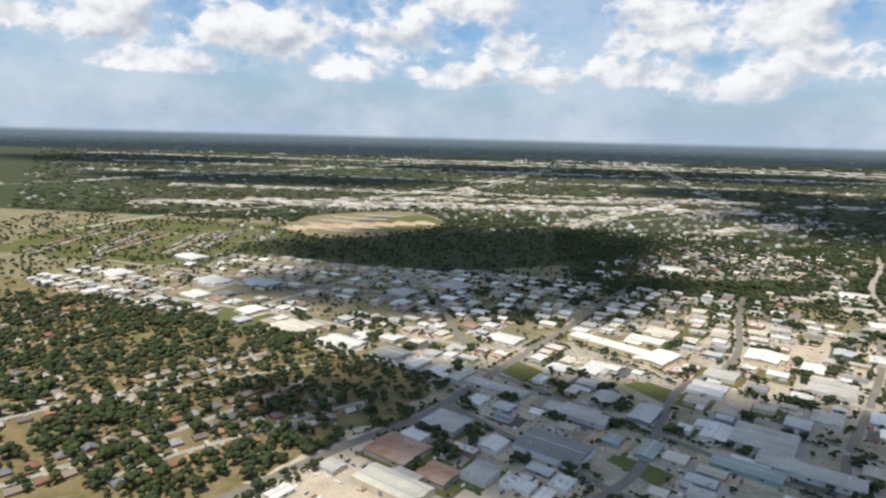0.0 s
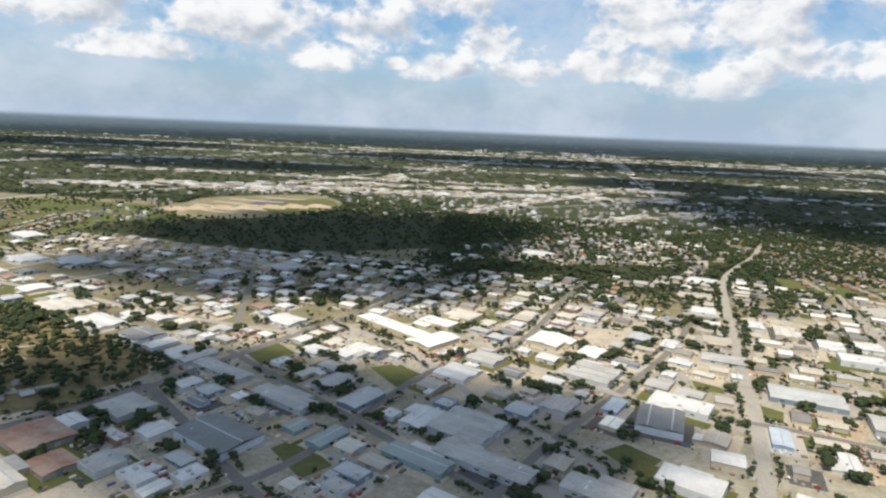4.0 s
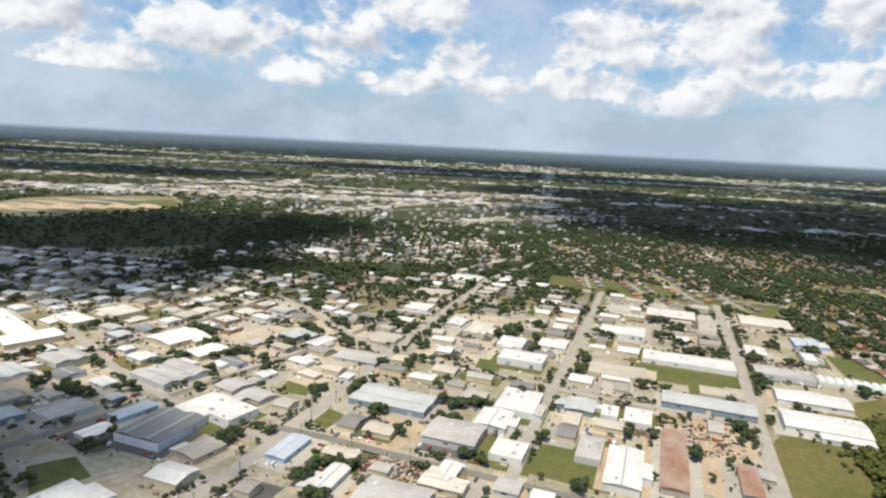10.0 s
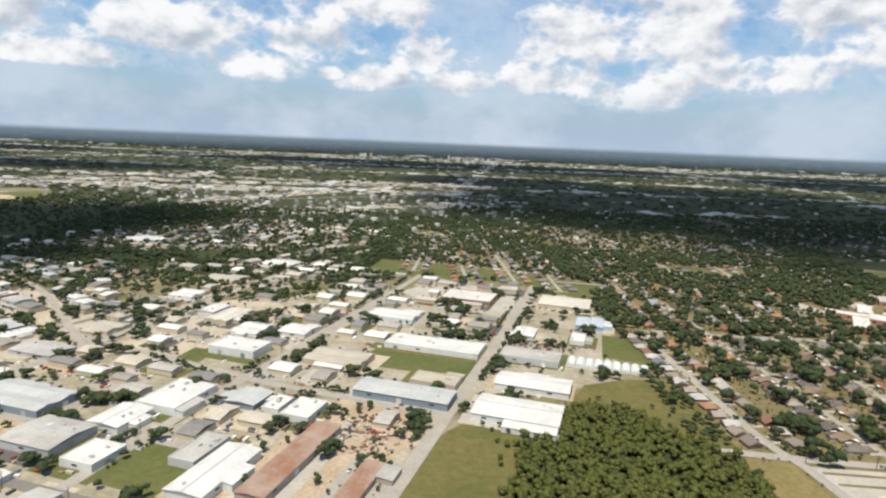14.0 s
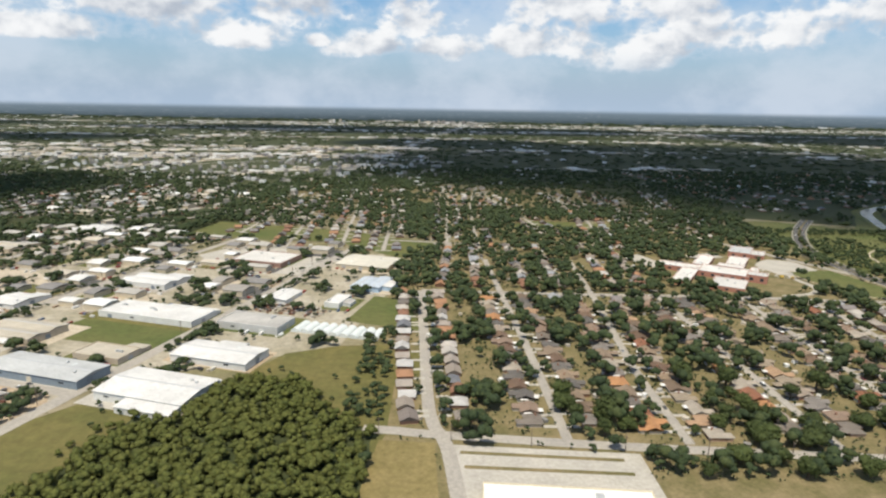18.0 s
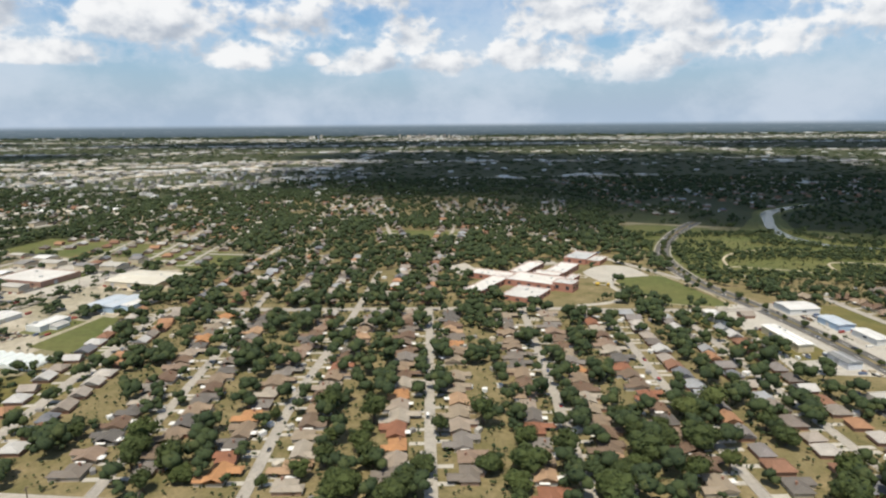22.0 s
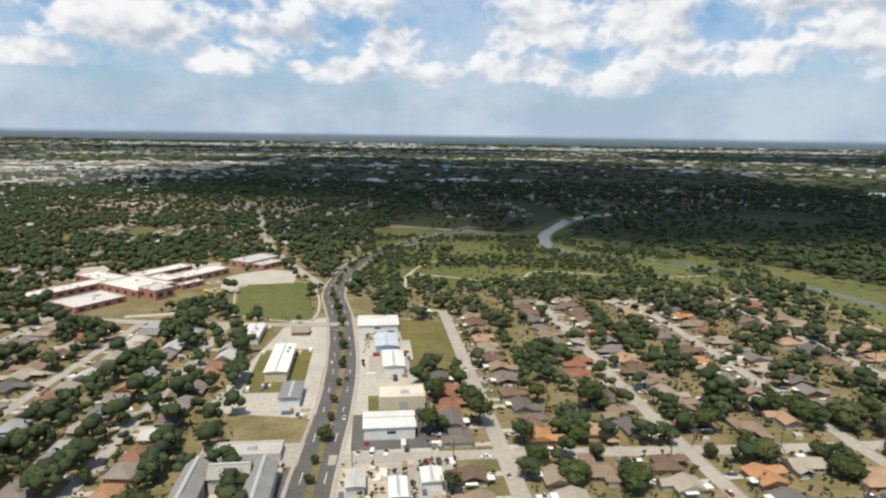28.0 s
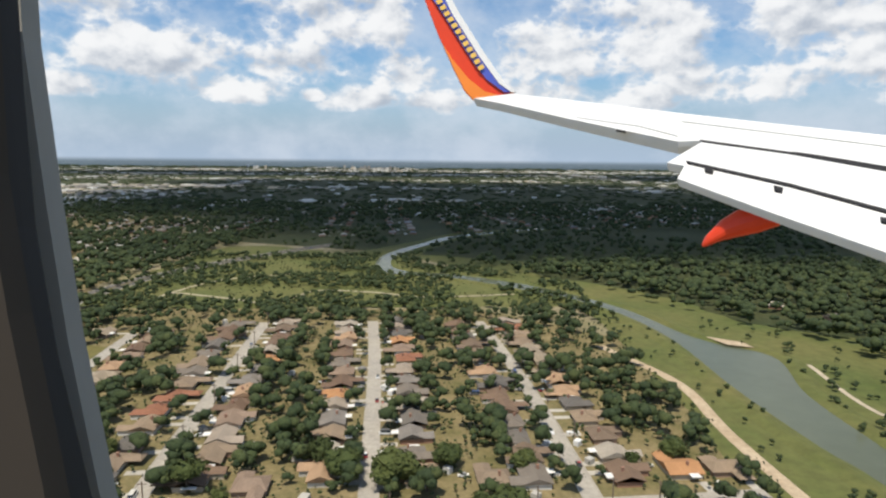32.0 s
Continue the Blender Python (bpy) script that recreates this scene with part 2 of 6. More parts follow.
M["dirt"] = material("brown_dirt", (0.34, 0.25, 0.16), 0.95, 0.0, (0.48, 0.40, 0.29), 0.07, 0.5, coord="World", fine=0.4)
M["concrete"] = material("worn_concrete_road", (0.38, 0.35, 0.30), 0.9, 0.0, (0.29, 0.27, 0.24), 0.09, 0.5, coord="World", fine=0.3)
M["lane"] = material("bleached_asphalt", (0.21, 0.195, 0.17), 0.9, 0.0, (0.155, 0.145, 0.13), 0.09, 0.5, coord="World", fine=0.3)
M["asphalt"] = material("grey_asphalt", (0.085, 0.083, 0.08), 0.9, 0.0, (0.12, 0.115, 0.11), 0.09, 0.5, coord="World", fine=0.3)
M["parking"] = material("bleached_parking", (0.46, 0.43, 0.37), 0.9, 0.0, (0.35, 0.33, 0.29), 0.08, 0.5, coord="World", fine=0.3)
M["paint"] = material("road_paint", (0.75, 0.73, 0.66), 0.8)
M["yellow"] = material("yellow_paint", (0.62, 0.42, 0.06), 0.8)
M["leaf"] = material("oak_leaves", (0.027, 0.045, 0.012), 0.8, 0.0, (0.063, 0.082, 0.021), 0.9, 0.5, palette=[(0.025, 0.040, 0.011), (0.033, 0.049, 0.013), (0.021, 0.034, 0.011), (0.050, 0.068, 0.018), (0.030, 0.044, 0.013), (0.072, 0.085, 0.024)], fine=0.75, bump=1.0, bump_scale=2.2)
M["leaf_far"] = material("wood_leaves", (0.027, 0.046, 0.018), 0.85, 0.0, (0.045, 0.063, 0.022), 0.35, 0.45, palette=[(0.022, 0.038, 0.017), (0.031, 0.048, 0.018), (0.018, 0.032, 0.015), (0.044, 0.062, 0.021), (0.026, 0.042, 0.017), (0.064, 0.078, 0.025)], per="island", coord="World", fine=0.75, bump=1.0, bump_scale=1.3)
M["leaf_thicket"] = material("thicket_leaves", (0.066, 0.080, 0.017), 0.85, 0.0, (0.098, 0.105, 0.024), 0.12, 0.5, palette=[(0.062, 0.077, 0.016), (0.080, 0.093, 0.019), (0.052, 0.066, 0.014), (0.094, 0.102, 0.022)], per="island", coord="World", fine=0.6, bump=1.0, bump_scale=1.3)
M["straw"] = material("straw_lot", (0.25, 0.195, 0.085), 0.95, 0.0, (0.15, 0.125, 0.045), 0.06, 0.5, coord="World", fine=0.4)
M["bark"] = material("bark", (0.12, 0.09, 0.065), 0.9)
SHINGLES = [(0.17, 0.125, 0.09), (0.23, 0.175, 0.125), (0.125, 0.115, 0.105), (0.28, 0.23, 0.17), (0.17, 0.115, 0.08), (0.20, 0.18, 0.16), (0.26, 0.195, 0.135), (0.15, 0.10, 0.07), (0.34, 0.30, 0.245), (0.15, 0.135, 0.12), (0.40, 0.21, 0.10), (0.24, 0.175, 0.13), (0.30, 0.25, 0.20), (0.18, 0.155, 0.13), (0.25, 0.115, 0.07), (0.36, 0.24, 0.15)]
M["shingle"] = material("roof_shingle", (0.2, 0.16, 0.13), 0.9, palette=SHINGLES, scale=0.35, fine=0.35)
FAR_SHINGLES = [(0.24, 0.21, 0.18), (0.30, 0.31, 0.32), (0.16, 0.14, 0.125), (0.33, 0.29, 0.25), (0.46, 0.45, 0.43), (0.17, 0.175, 0.19), (0.24, 0.13, 0.085), (0.28, 0.24, 0.20), (0.20, 0.17, 0.15), (0.34, 0.19, 0.11), (0.42, 0.39, 0.35), (0.22, 0.20, 0.19)]
M["shingle_far"] = material("far_roof_shingle", (0.2, 0.16, 0.13), 0.9, palette=FAR_SHINGLES, per="island", scale=0.35, coord="World", fine=0.35)
HOUSE_WALLS = [(0.42, 0.36, 0.29), (0.34, 0.20, 0.14), (0.55, 0.52, 0.46), (0.38, 0.26, 0.19), (0.48, 0.42, 0.33), (0.62, 0.60, 0.56), (0.30, 0.22, 0.18)]
M["house_wall"] = material("house_wall", (0.4, 0.3, 0.25), 0.85, palette=HOUSE_WALLS, scale=0.4)
M["far_roof"] = material("far_flat_roof", (0.6, 0.6, 0.6), 0.7, palette=[(0.62, 0.61, 0.58), (0.42, 0.40, 0.36), (0.72, 0.72, 0.70), (0.30, 0.28, 0.25), (0.50, 0.45, 0.37), (0.22, 0.21, 0.20)], per="island", coord="World", scale=0.05)
M["glass"] = material("dark_window_glass", (0.035, 0.045, 0.055), 0.12, fine=0.05)
M["door"] = material("roller_door", (0.60, 0.60, 0.58), 0.6, palette=[(0.66, 0.66, 0.64), (0.40, 0.41, 0.42), (0.20, 0.24, 0.28), (0.62, 0.56, 0.44)], stripes=("Z", 3.0, 0.4))
M["white_trim"] = material("white_trim", (0.72, 0.71, 0.68), 0.7)
M["unit"] = material("galvanised_unit", (0.50, 0.51, 0.51), 0.5, 0.3, fine=0.2)
M["skylight"] = material("fibreglass_skylight", (0.66, 0.70, 0.68), 0.35)
M["chimney"] = material("chimney_brick", (0.30, 0.17, 0.12), 0.9)
M["carpaint"] = material("car_paint", (0.6, 0.6, 0.6), 0.3, palette=[(0.75, 0.75, 0.74), (0.70, 0.70, 0.70), (0.05, 0.05, 0.055), (0.28, 0.03, 0.03), (0.30, 0.31, 0.32), (0.05, 0.09, 0.2), (0.55, 0.54, 0.5), (0.12, 0.12, 0.12)], fine=0.05)
M["tyre"] = material("tyre", (0.02, 0.02, 0.02), 0.9)
M["wood_pole"] = material("utility_pole", (0.17, 0.13, 0.10), 0.9)
M["clutter"] = material("yard_clutter", (0.5, 0.5, 0.5), 0.7, palette=[(0.72, 0.72, 0.70), (0.05, 0.05, 0.05), (0.62, 0.60, 0.55), (0.25, 0.05, 0.04), (0.30, 0.20, 0.13), (0.10, 0.13, 0.2), (0.46, 0.40, 0.30), (0.16, 0.15, 0.14)], per="island", coord="World", fine=0.1)
M["scrap"] = material("rusty_scrap", (0.26, 0.13, 0.08), 0.9, palette=[(0.20, 0.10, 0.065), (0.28, 0.17, 0.11), (0.46, 0.43, 0.39), (0.09, 0.08, 0.07), (0.15, 0.07, 0.05), (0.36, 0.29, 0.22), (0.07, 0.075, 0.05), (0.11, 0.10, 0.09)], per="island", coord="World")


def water_material():
    m = material("bayou_water", (0.085, 0.095, 0.06), 0.26, 0.0, (0.11, 0.125, 0.085), 0.02, 0.5, bump=0.06, bump_scale=0.8, coord="World", fine=0.1)
    m.node_tree.nodes["Principled BSDF"].inputs["Specular IOR Level"].default_value = 0.32
    return m


M["water"] = water_material()

# ---- geometry helpers ----
rng = random.Random(7)


class Geo:
    """Collects corners and faces of one mesh."""

    def __init__(self):
        self.v, self.f = [], []

    def add(self, verts, faces):
        k = len(self.v)
        self.v += [tuple(p) for p in verts]
        self.f += [tuple(i + k for i in q) for q in faces]
        return self

    def box(self, x, y, z, sx, sy, sz, turn=0.0):
        """A box on z, centred on x, y."""
        c, s = math.cos(turn), math.sin(turn)
        p = [(x + a * sx / 2 * c - b * sy / 2 * s, y + a * sx / 2 * s + b * sy / 2 * c, z + h * sz) for h in (0, 1) for a, b in ((-1, -1), (1, -1), (1, 1), (-1, 1))]
        return self.add(p, [(3, 2, 1, 0), (4, 5, 6, 7), (0, 1, 5, 4), (1, 2, 6, 5), (2, 3, 7, 6), (3, 0, 4, 7)])

    def gable(self, x, y, z, sx, sy, rise, over=0.3, thick=0.16, hip=0.0):
        """A pitched roof whose ridge runs along x; hip: how far the ridge stands in at each end."""
        a, b = sx / 2 + over, sy / 2 + over
        low = z - rise * over / (sy / 2)
        top = [(-a, -b, low), (a, -b, low), (a, b, low), (-a, b, low), (-a + hip, 0, z + rise), (a - hip, 0, z + rise)]
        p = [(x + u, y + v, w) for u, v, w in top] + [(x + u, y + v, w - thick) for u, v, w in top]
        return self.add(p, [(0, 1, 5, 4), (2, 3, 4, 5), (1, 2, 5), (3, 0, 4), (6, 7, 1, 0), (7, 8, 2, 1), (8, 9, 3, 2), (9, 6, 0, 3), (10, 11, 7, 6), (11, 10, 9, 8), (11, 8, 7), (10, 6, 9)])

    def gable_walls(self, x, y, z, sx, sy, h, rise):
        a, b = sx / 2, sy / 2
        p = [(-a, -b, 0), (a, -b, 0), (a, b, 0), (-a, b, 0), (-a, -b, h), (a, -b, h), (a, b, h), (-a, b, h), (-a, 0, h + rise), (a, 0, h + rise)]
        return self.add([(x + u, y + v, z + w) for u, v, w in p], [(3, 2, 1, 0), (0, 1, 5, 4), (2, 3, 7, 6), (1, 2, 6, 9, 5), (3, 0, 4, 8, 7), (4, 5, 9, 8), (6, 7, 8, 9)])

    def mesh(self, name, mat):
        me = bpy.data.meshes.new(name)
        me.from_pydata(self.v, [], self.f)
        me.materials.append(mat)
        me.update()
        return me


def part(name, g, mat, parent, label=""):
    ob = new(name, g.mesh(name, mat) if isinstance(g, Geo) else g)
    ob.parent = parent
    if label:
        tagged(ob, label)
    return ob


def thing(name, m, label, category, group="", kind=""):
    ob = new(name)
    ob.empty_display_size = 0.5
    ob.matrix_world = m
    return tagged(ob, label, category, group, kind)


def flat(name, verts, faces, mat, label, category, kind="structure"):
    me = bpy.data.meshes.new(name)
    me.from_pydata(verts, [], faces)
    me.materials.append(mat)
    return tagged(new(name, me), label, category, "", kind)


# what stands where, in one-metre cells: 1 road or paving, 2 building, 3 open grass, 4 water, 5 dense wood
X0, Y0, NX, NY = -900, 180, 2500, 1400
occ = np.zeros((NX, NY), np.uint8)


def stamp_box(x, y, w, d, ang, code, pad=0.0):
    r = math.hypot(w, d) / 2 + pad + 1
    i0, i1, j0, j1 = int(max(x - r - X0, 0)), int(min(x + r - X0 + 1, NX)), int(max(y - r - Y0, 0)), int(min(y + r - Y0 + 1, NY))
    if i1 <= i0 or j1 <= j0:
        return False
    gx, gy = np.meshgrid(np.arange(i0, i1) + X0 + 0.5 - x, np.arange(j0, j1) + Y0 + 0.5 - y, indexing="ij")
    c, s = math.cos(radians(ang)), math.sin(radians(ang))
    inside = (abs(gx * c + gy * s) <= w / 2 + pad) & (abs(gy * c - gx * s) <= d / 2 + pad)
    win = occ[i0:i1, j0:j1]
    if code is None:
        return bool(((win > 0) & (win != 3) & inside).any())
    win[inside] = code
    return True


def stamp_poly(points, code):
    xs, ys = [p[0] for p in points], [p[1] for p in points]
    i0, i1, j0, j1 = int(max(min(xs) - X0, 0)), int(min(max(xs) - X0 + 1, NX)), int(max(min(ys) - Y0, 0)), int(min(max(ys) - Y0 + 1, NY))
    gx, gy = np.meshgrid(np.arange(i0, i1) + X0 + 0.5, np.arange(j0, j1) + Y0 + 0.5, indexing="ij")
    ins = np.zeros(gx.shape, bool)
    for (xa, ya), (xb, yb) in zip(points, points[1:] + points[:1]):
        if ya != yb:
            ins ^= ((ya > gy) != (yb > gy)) & (gx < (xb - xa) * (gy - ya) / (yb - ya) + xa)
    occ[i0:i1, j0:j1][ins] = code


def cell(x, y):
    i, j = int(x - X0), int(y - Y0)
    return occ[i, j] if 0 <= i < NX and 0 <= j < NY else 0


def smooth_line(points, step=6.0):
    """Points along a smooth curve through the given ones."""
    p = [Vector((*q, 0)) for q in points]
    p = [2 * p[0] - p[1]] + p + [2 * p[-1] - p[-2]]
    out = []
    for k in range(1, len(p) - 2):
        a, b, c, d = p[k - 1:k + 3]
        n = max(1, int((c - b).length / step))
        for i in range(n):
            t = i / n
            out.append(0.5 * (2 * b + (c - a) * t + (2 * a - 5 * b + 4 * c - d) * t * t + (3 * b - a - 3 * c + d) * t ** 3))
    out.append(p[-2])
    return out


def strip(name, points, width, mat, label, z=0.04, code=1, kerb=0.0, pad=0.8, category="road", kind="structure"):
    """A road, path or paint line that follows points; a kerb lifts its edges."""
    line = smooth_line(points)
    g = Geo()
    rows = []
    for k, p in enumerate(line):
        t = (line[min(k + 1, len(line) - 1)] - line[max(k - 1, 0)]).normalized()
        rows.append((p, Vector((-t.y, t.x, 0))))
    n = len(rows)
    lay = [(-0.5, 0), (0.5, 0)] if not kerb else [(-0.5 - 0.3 / width, -z), (-0.5 - 0.3 / width, kerb), (-0.5, kerb), (-0.5, 0), (0.5, 0), (0.5, kerb), (0.5 + 0.3 / width, kerb), (0.5 + 0.3 / width, -z)]
    m = len(lay)
    g.v = [(p.x + s.x * a * -width, p.y + s.y * a * -width, z + h) for p, s in rows for a, h in lay]
    g.f = [(k * m + i, k * m + i + 1, (k + 1) * m + i + 1, (k + 1) * m + i) for k in range(n - 1) for i in range(m - 1)]
    ob = tagged(new(name, g.mesh(name, mat)), label, category, "", kind)
    if code:
        for (p, _), (q, _) in zip(rows, rows[1:]):
            d = q - p
            stamp_box((p.x + q.x) / 2, (p.y + q.y) / 2, d.length + 1, width, math.degrees(math.atan2(d.y, d.x)), code, pad)
    return ob


def patch(name, points, mat, label, z=0.02, code=3, category="ground", wobble=0.0):
    pts = list(points)
    if wobble:
        r = random.Random(len(pts) + int(points[0][0]))
        line = smooth_line(pts + [pts[0]], 8.0)[:-1]
        pts = [(p.x + r.uniform(-wobble, wobble), p.y + r.uniform(-wobble, wobble)) for p in line]
    if code is not None:
        stamp_poly(pts, code)
    ob = flat(name, [(x, y, z) for x, y in pts], [tuple(range(len(pts)))], mat, label, category)
    bm = bmesh.new()
    bm.from_mesh(ob.data)
    bmesh.ops.triangulate(bm, faces=bm.faces[:])
    bmesh.ops.recalc_face_normals(bm, faces=bm.faces[:])
    for f in bm.faces:
        if f.normal.z < 0:
            f.normal_flip()
    bm.to_mesh(ob.data)
    bm.free()
    return ob

# ---- land, roads, water ----
flat("ground", [(-9000, -800, 0), (9000, -800, 0), (9000, 9000, 0), (-9000, 9000, 0)], [(0, 1, 2, 3)], M["ground"], "flat ground of pale dirt, dry grass and worn paving", "ground")
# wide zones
# dark sheet, so that gaps between far trees look shaded
flat("ground", [(-7000, 1090, 0.008), (9000, 1090, 0.008), (9000, 9000, 0.008), (-7000, 9000, 0.008)], [(0, 1, 2, 3)], M["shaded_forest_floor"], "wooded plain reaching to the horizon, tree shade in its dark colour", "ground")
patch("grass", [(-900, 180), (-135, 180), (-60, 330), (-130, 420), (-215, 470), (-420, 560), (-900, 640)], M["lawn"], "green and straw lawns under the oaks of the western houses", 0.012, None)
patch("grass", [(612, 300), (935, 300), (935, 560), (905, 700), (820, 1050), (440, 1100), (440, 860), (640, 720), (612, 560)], M["lawn"], "dry green lawns between the suburban houses", 0.012, None)
patch("grass", [(935, 300), (1172, 300), (1172, 560), (1110, 615), (925, 612)], M["lawn"], "dry green lawns of the riverside houses", 0.014, None)
patch("ground", [(-135, 215), (60, 200), (300, 195), (446, 205), (482, 340), (507, 428), (596, 470), (612, 560), (600, 650), (430, 640), (300, 560), (120, 520), (-40, 470), (-130, 425), (-60, 330)], M["works_ground"], "pale dusty ground between the works buildings", 0.0095, None)
# shade of trees and cloud is painted into this ground
patch("grass", [(60, 690), (440, 690), (440, 1080), (60, 1070)], M["shaded_forest_floor"], "ground under close trees, shade put into its dark colour", 0.011, None, wobble=8)
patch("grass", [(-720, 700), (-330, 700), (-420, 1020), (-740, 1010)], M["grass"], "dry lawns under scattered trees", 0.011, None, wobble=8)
patch("ground", [(-420, 790), (-120, 740), (60, 830), (180, 920), (150, 1080), (-60, 1220), (-300, 1180)], M["shaded_forest_floor"], "dark forest floor round the old pit", 0.016, 5, wobble=6)
patch("ground", [(930, 840), (1300, 690), (1600, 640), (1600, 1580), (400, 1580), (420, 1120), (820, 1060)], M["shaded_forest_floor"], "forest floor under far woods, shade put into its dark colour", 0.010, None)
patch("grass", [(1060, 780), (1180, 640), (1262, 550), (1262, 300), (1700, 300), (1600, 660), (1300, 720), (1080, 830)], M["grass"], "rough grass between the levee and the far woods", 0.0055, None)
patch("grass", [(925, 615), (1100, 618), (1165, 630), (1150, 668), (1068, 690), (1040, 735), (1000, 800), (930, 800)], M["grass"], "rough green parkland crossed by gravel trails", 0.018, 3, wobble=3)
patch("grass", [(1010, 760), (1040, 690), (1120, 650), (1158, 600), (1160, 300), (1245, 300), (1242, 500), (1262, 560), (1225, 590), (1185, 640), (1130, 710), (1076, 755), (1100, 850), (1080, 860), (1040, 800)], M["grass"], "mown green levee along the bayou", 0.022, 3, wobble=1)
patch("grass", [(470, 285), (600, 300), (624, 396), (624, 440), (618, 474), (596, 472), (575, 462), (556, 424), (522, 424), (502, 398)], M["dry"], "straw-coloured meadow beside the warehouses", 0.024, 3)
patch("ground", [(540, 412), (556, 430), (588, 432), (608, 405), (619, 397), (617, 300), (612, 262), (508, 262), (524, 330)], M["shaded_forest_floor"], "dark floor of the thicket by the meadow", 0.03, 5, wobble=1.5)
patch("grass", [(596, 470), (640, 466), (636, 440), (606, 438)], M["dry"], "straw-coloured meadow strip behind the greenhouses", 0.026, 3)
patch("grass", [(594, 505), (632, 492), (624, 540), (604, 548)], M["grass"], "square green field behind the workshops", 0.026, 3)
patch("grass", [(458, 478), (524, 462), (528, 492), (466, 503)], M["grass"], "green plot between two warehouses", 0.028, 3)
patch("grass", [(388, 358), (422, 346), (434, 376), (398, 387)], M["grass"], "square mown lawn with a worn pale cross", 0.028, 3)
patch("grass", [(-340, 545), (-236, 458), (-190, 492), (-322, 578)], M["grass"], "long green strip beside the rail-side sheds", 0.026, 3)
patch("grass", [(430, 700), (560, 690), (612, 640), (640, 690), (560, 735), (440, 770)], M["grass"], "green verge north of the shops", 0.024, 3)
patch("grass", [(700, 760), (790, 740), (800, 790), (720, 800)], M["grass"], "pale green playing field among trees", 0.026, 3)
patch("ground", [(886, 561), (921, 556), (907, 624), (874, 617)], M["grass"], "mown sports field beside the school", 0.032, 1, category="sports field")
strip("track", [(886, 563), (920, 558), (907, 622), (875, 615), (886, 563)], 0.9, M["caliche"], "worn tan track round the sports field", 0.05, category="track")
patch("ground", [(955, 560), (975, 555), (982, 505), (962, 500)], M["dry"], "dry vacant lot beside the avenue", 0.03, 1)
patch("ground", [(622, 392), (640, 391), (642, 350), (618, 350)], M["straw"], "fenced brown dirt lot beside the road", 0.03, 1)
for plot in ([(-19, 420), (-9, 445), (15, 424), (1, 400)], [(45, 305), (54, 318), (77, 296), (67, 283)], [(198, 332), (211, 342), (226, 329), (213, 314)], [(67, 411), (82, 422), (105, 403), (91, 382)],
             [(293, 388), (297, 404), (307, 397), (301, 382)], [(365, 470), (369, 492), (383, 488), (379, 465)], [(266, 420), (267, 437), (282, 431), (282, 416)]):
    patch("grass", plot, M["grass"], "rough green plot between works buildings", 0.0345, 1)
# yards
patch("ground", [(325, 485), (372, 470), (412, 560), (352, 590)], M["caliche"], "pale caliche truck yard", 0.030, None, wobble=1.5)
patch("ground", [(465, 350), (505, 410), (498, 424), (460, 432), (440, 372)], M["dirt"], "dusty brown scrap yard floor", 0.030, None, wobble=1.5)
patch("ground", [(96, 395), (140, 372), (180, 430), (150, 470), (110, 440)], M["caliche"], "bleached dirt yard", 0.030, None, wobble=2)
patch("ground", [(300, 372), (330, 362), (345, 392), (318, 404)], M["dirt"], "brown dirt storage yard", 0.030, None, wobble=1.5)
patch("ground", [(140, 500), (240, 440), (300, 520), (180, 610)], M["caliche"], "bleached concrete yards between sheds", 0.026, None, wobble=3)
patch("ground", [(298, 330), (378, 318), (388, 345), (310, 366)], M["dirt"], "brown junk yard floor", 0.030, None, wobble=1.5)
patch("ground", [(-125, 250), (-30, 225), (20, 260), (-80, 320)], M["caliche"], "pale dusty factory yard", 0.026, None, wobble=2)
patch("ground", [(774, 652), (787, 622), (797, 636), (788, 664)], M["parking"], "bleached parking lot west of the school", 0.026, 1)
patch("ground", [(822, 662), (828, 648), (850, 658), (846, 672)], M["parking"], "bleached yard north of the school", 0.026, 1)
patch("ground", [(860, 634), (867, 608), (880, 612), (899, 622), (894, 650), (880, 654)], M["parking"], "rounded pale car park of the school", 0.027, 1, wobble=1)
patch("ground", [(786, 600), (812, 560), (842, 556), (868, 580), (866, 610), (858, 650), (830, 652), (800, 628)], M["lawn"], "lawns and worn paths between the school wings", 0.025, 1)
stamp_poly([(776, 552), (776, 566), (872, 562), (872, 549)], 1)
strip("driveway", [(842, 560), (862, 566), (872, 580), (870, 600), (876, 616)], 3.0, M["parking"], "curved pale school drive", 0.05, kerb=0.06, category="driveway")
patch("ground", [(644, 390), (704, 386), (705, 340), (646, 344)], M["parking"], "pale car park with planted islands", 0.034, 1)
strip("planter", [(648, 385.4), (672, 383.8), (698, 382.2)], 1.0, M["lawn"], "long planted bed in the car park", 0.08, None, kerb=0.06, category="planter")
strip("planter", [(649, 377.4), (672, 376.2), (699, 374.8)], 1.0, M["lawn"], "long planted bed in the car park", 0.08, None, kerb=0.06, category="planter")
patch("ground", [(-168, 352), (-74, 348), (-62, 384), (-108, 428), (-168, 412)], M["lawn"], "shaded lawn of a small wood beside the diagonal road", 0.03, 5, wobble=3)
patch("grass", [(1226, 300), (1600, 300), (1600, 660), (1300, 720), (1150, 720), (1180, 674), (1209, 634), (1217, 592), (1230, 571), (1234, 544), (1228, 510), (1226, 440)], M["shaded_forest_floor"], "dark floor of the riverside wood", 0.02, 5, wobble=3)
patch("ground", [(943, 420), (972, 420), (964, 560), (938, 560)], M["parking"], "bleached parking lots of the roadside shops", 0.026, None)
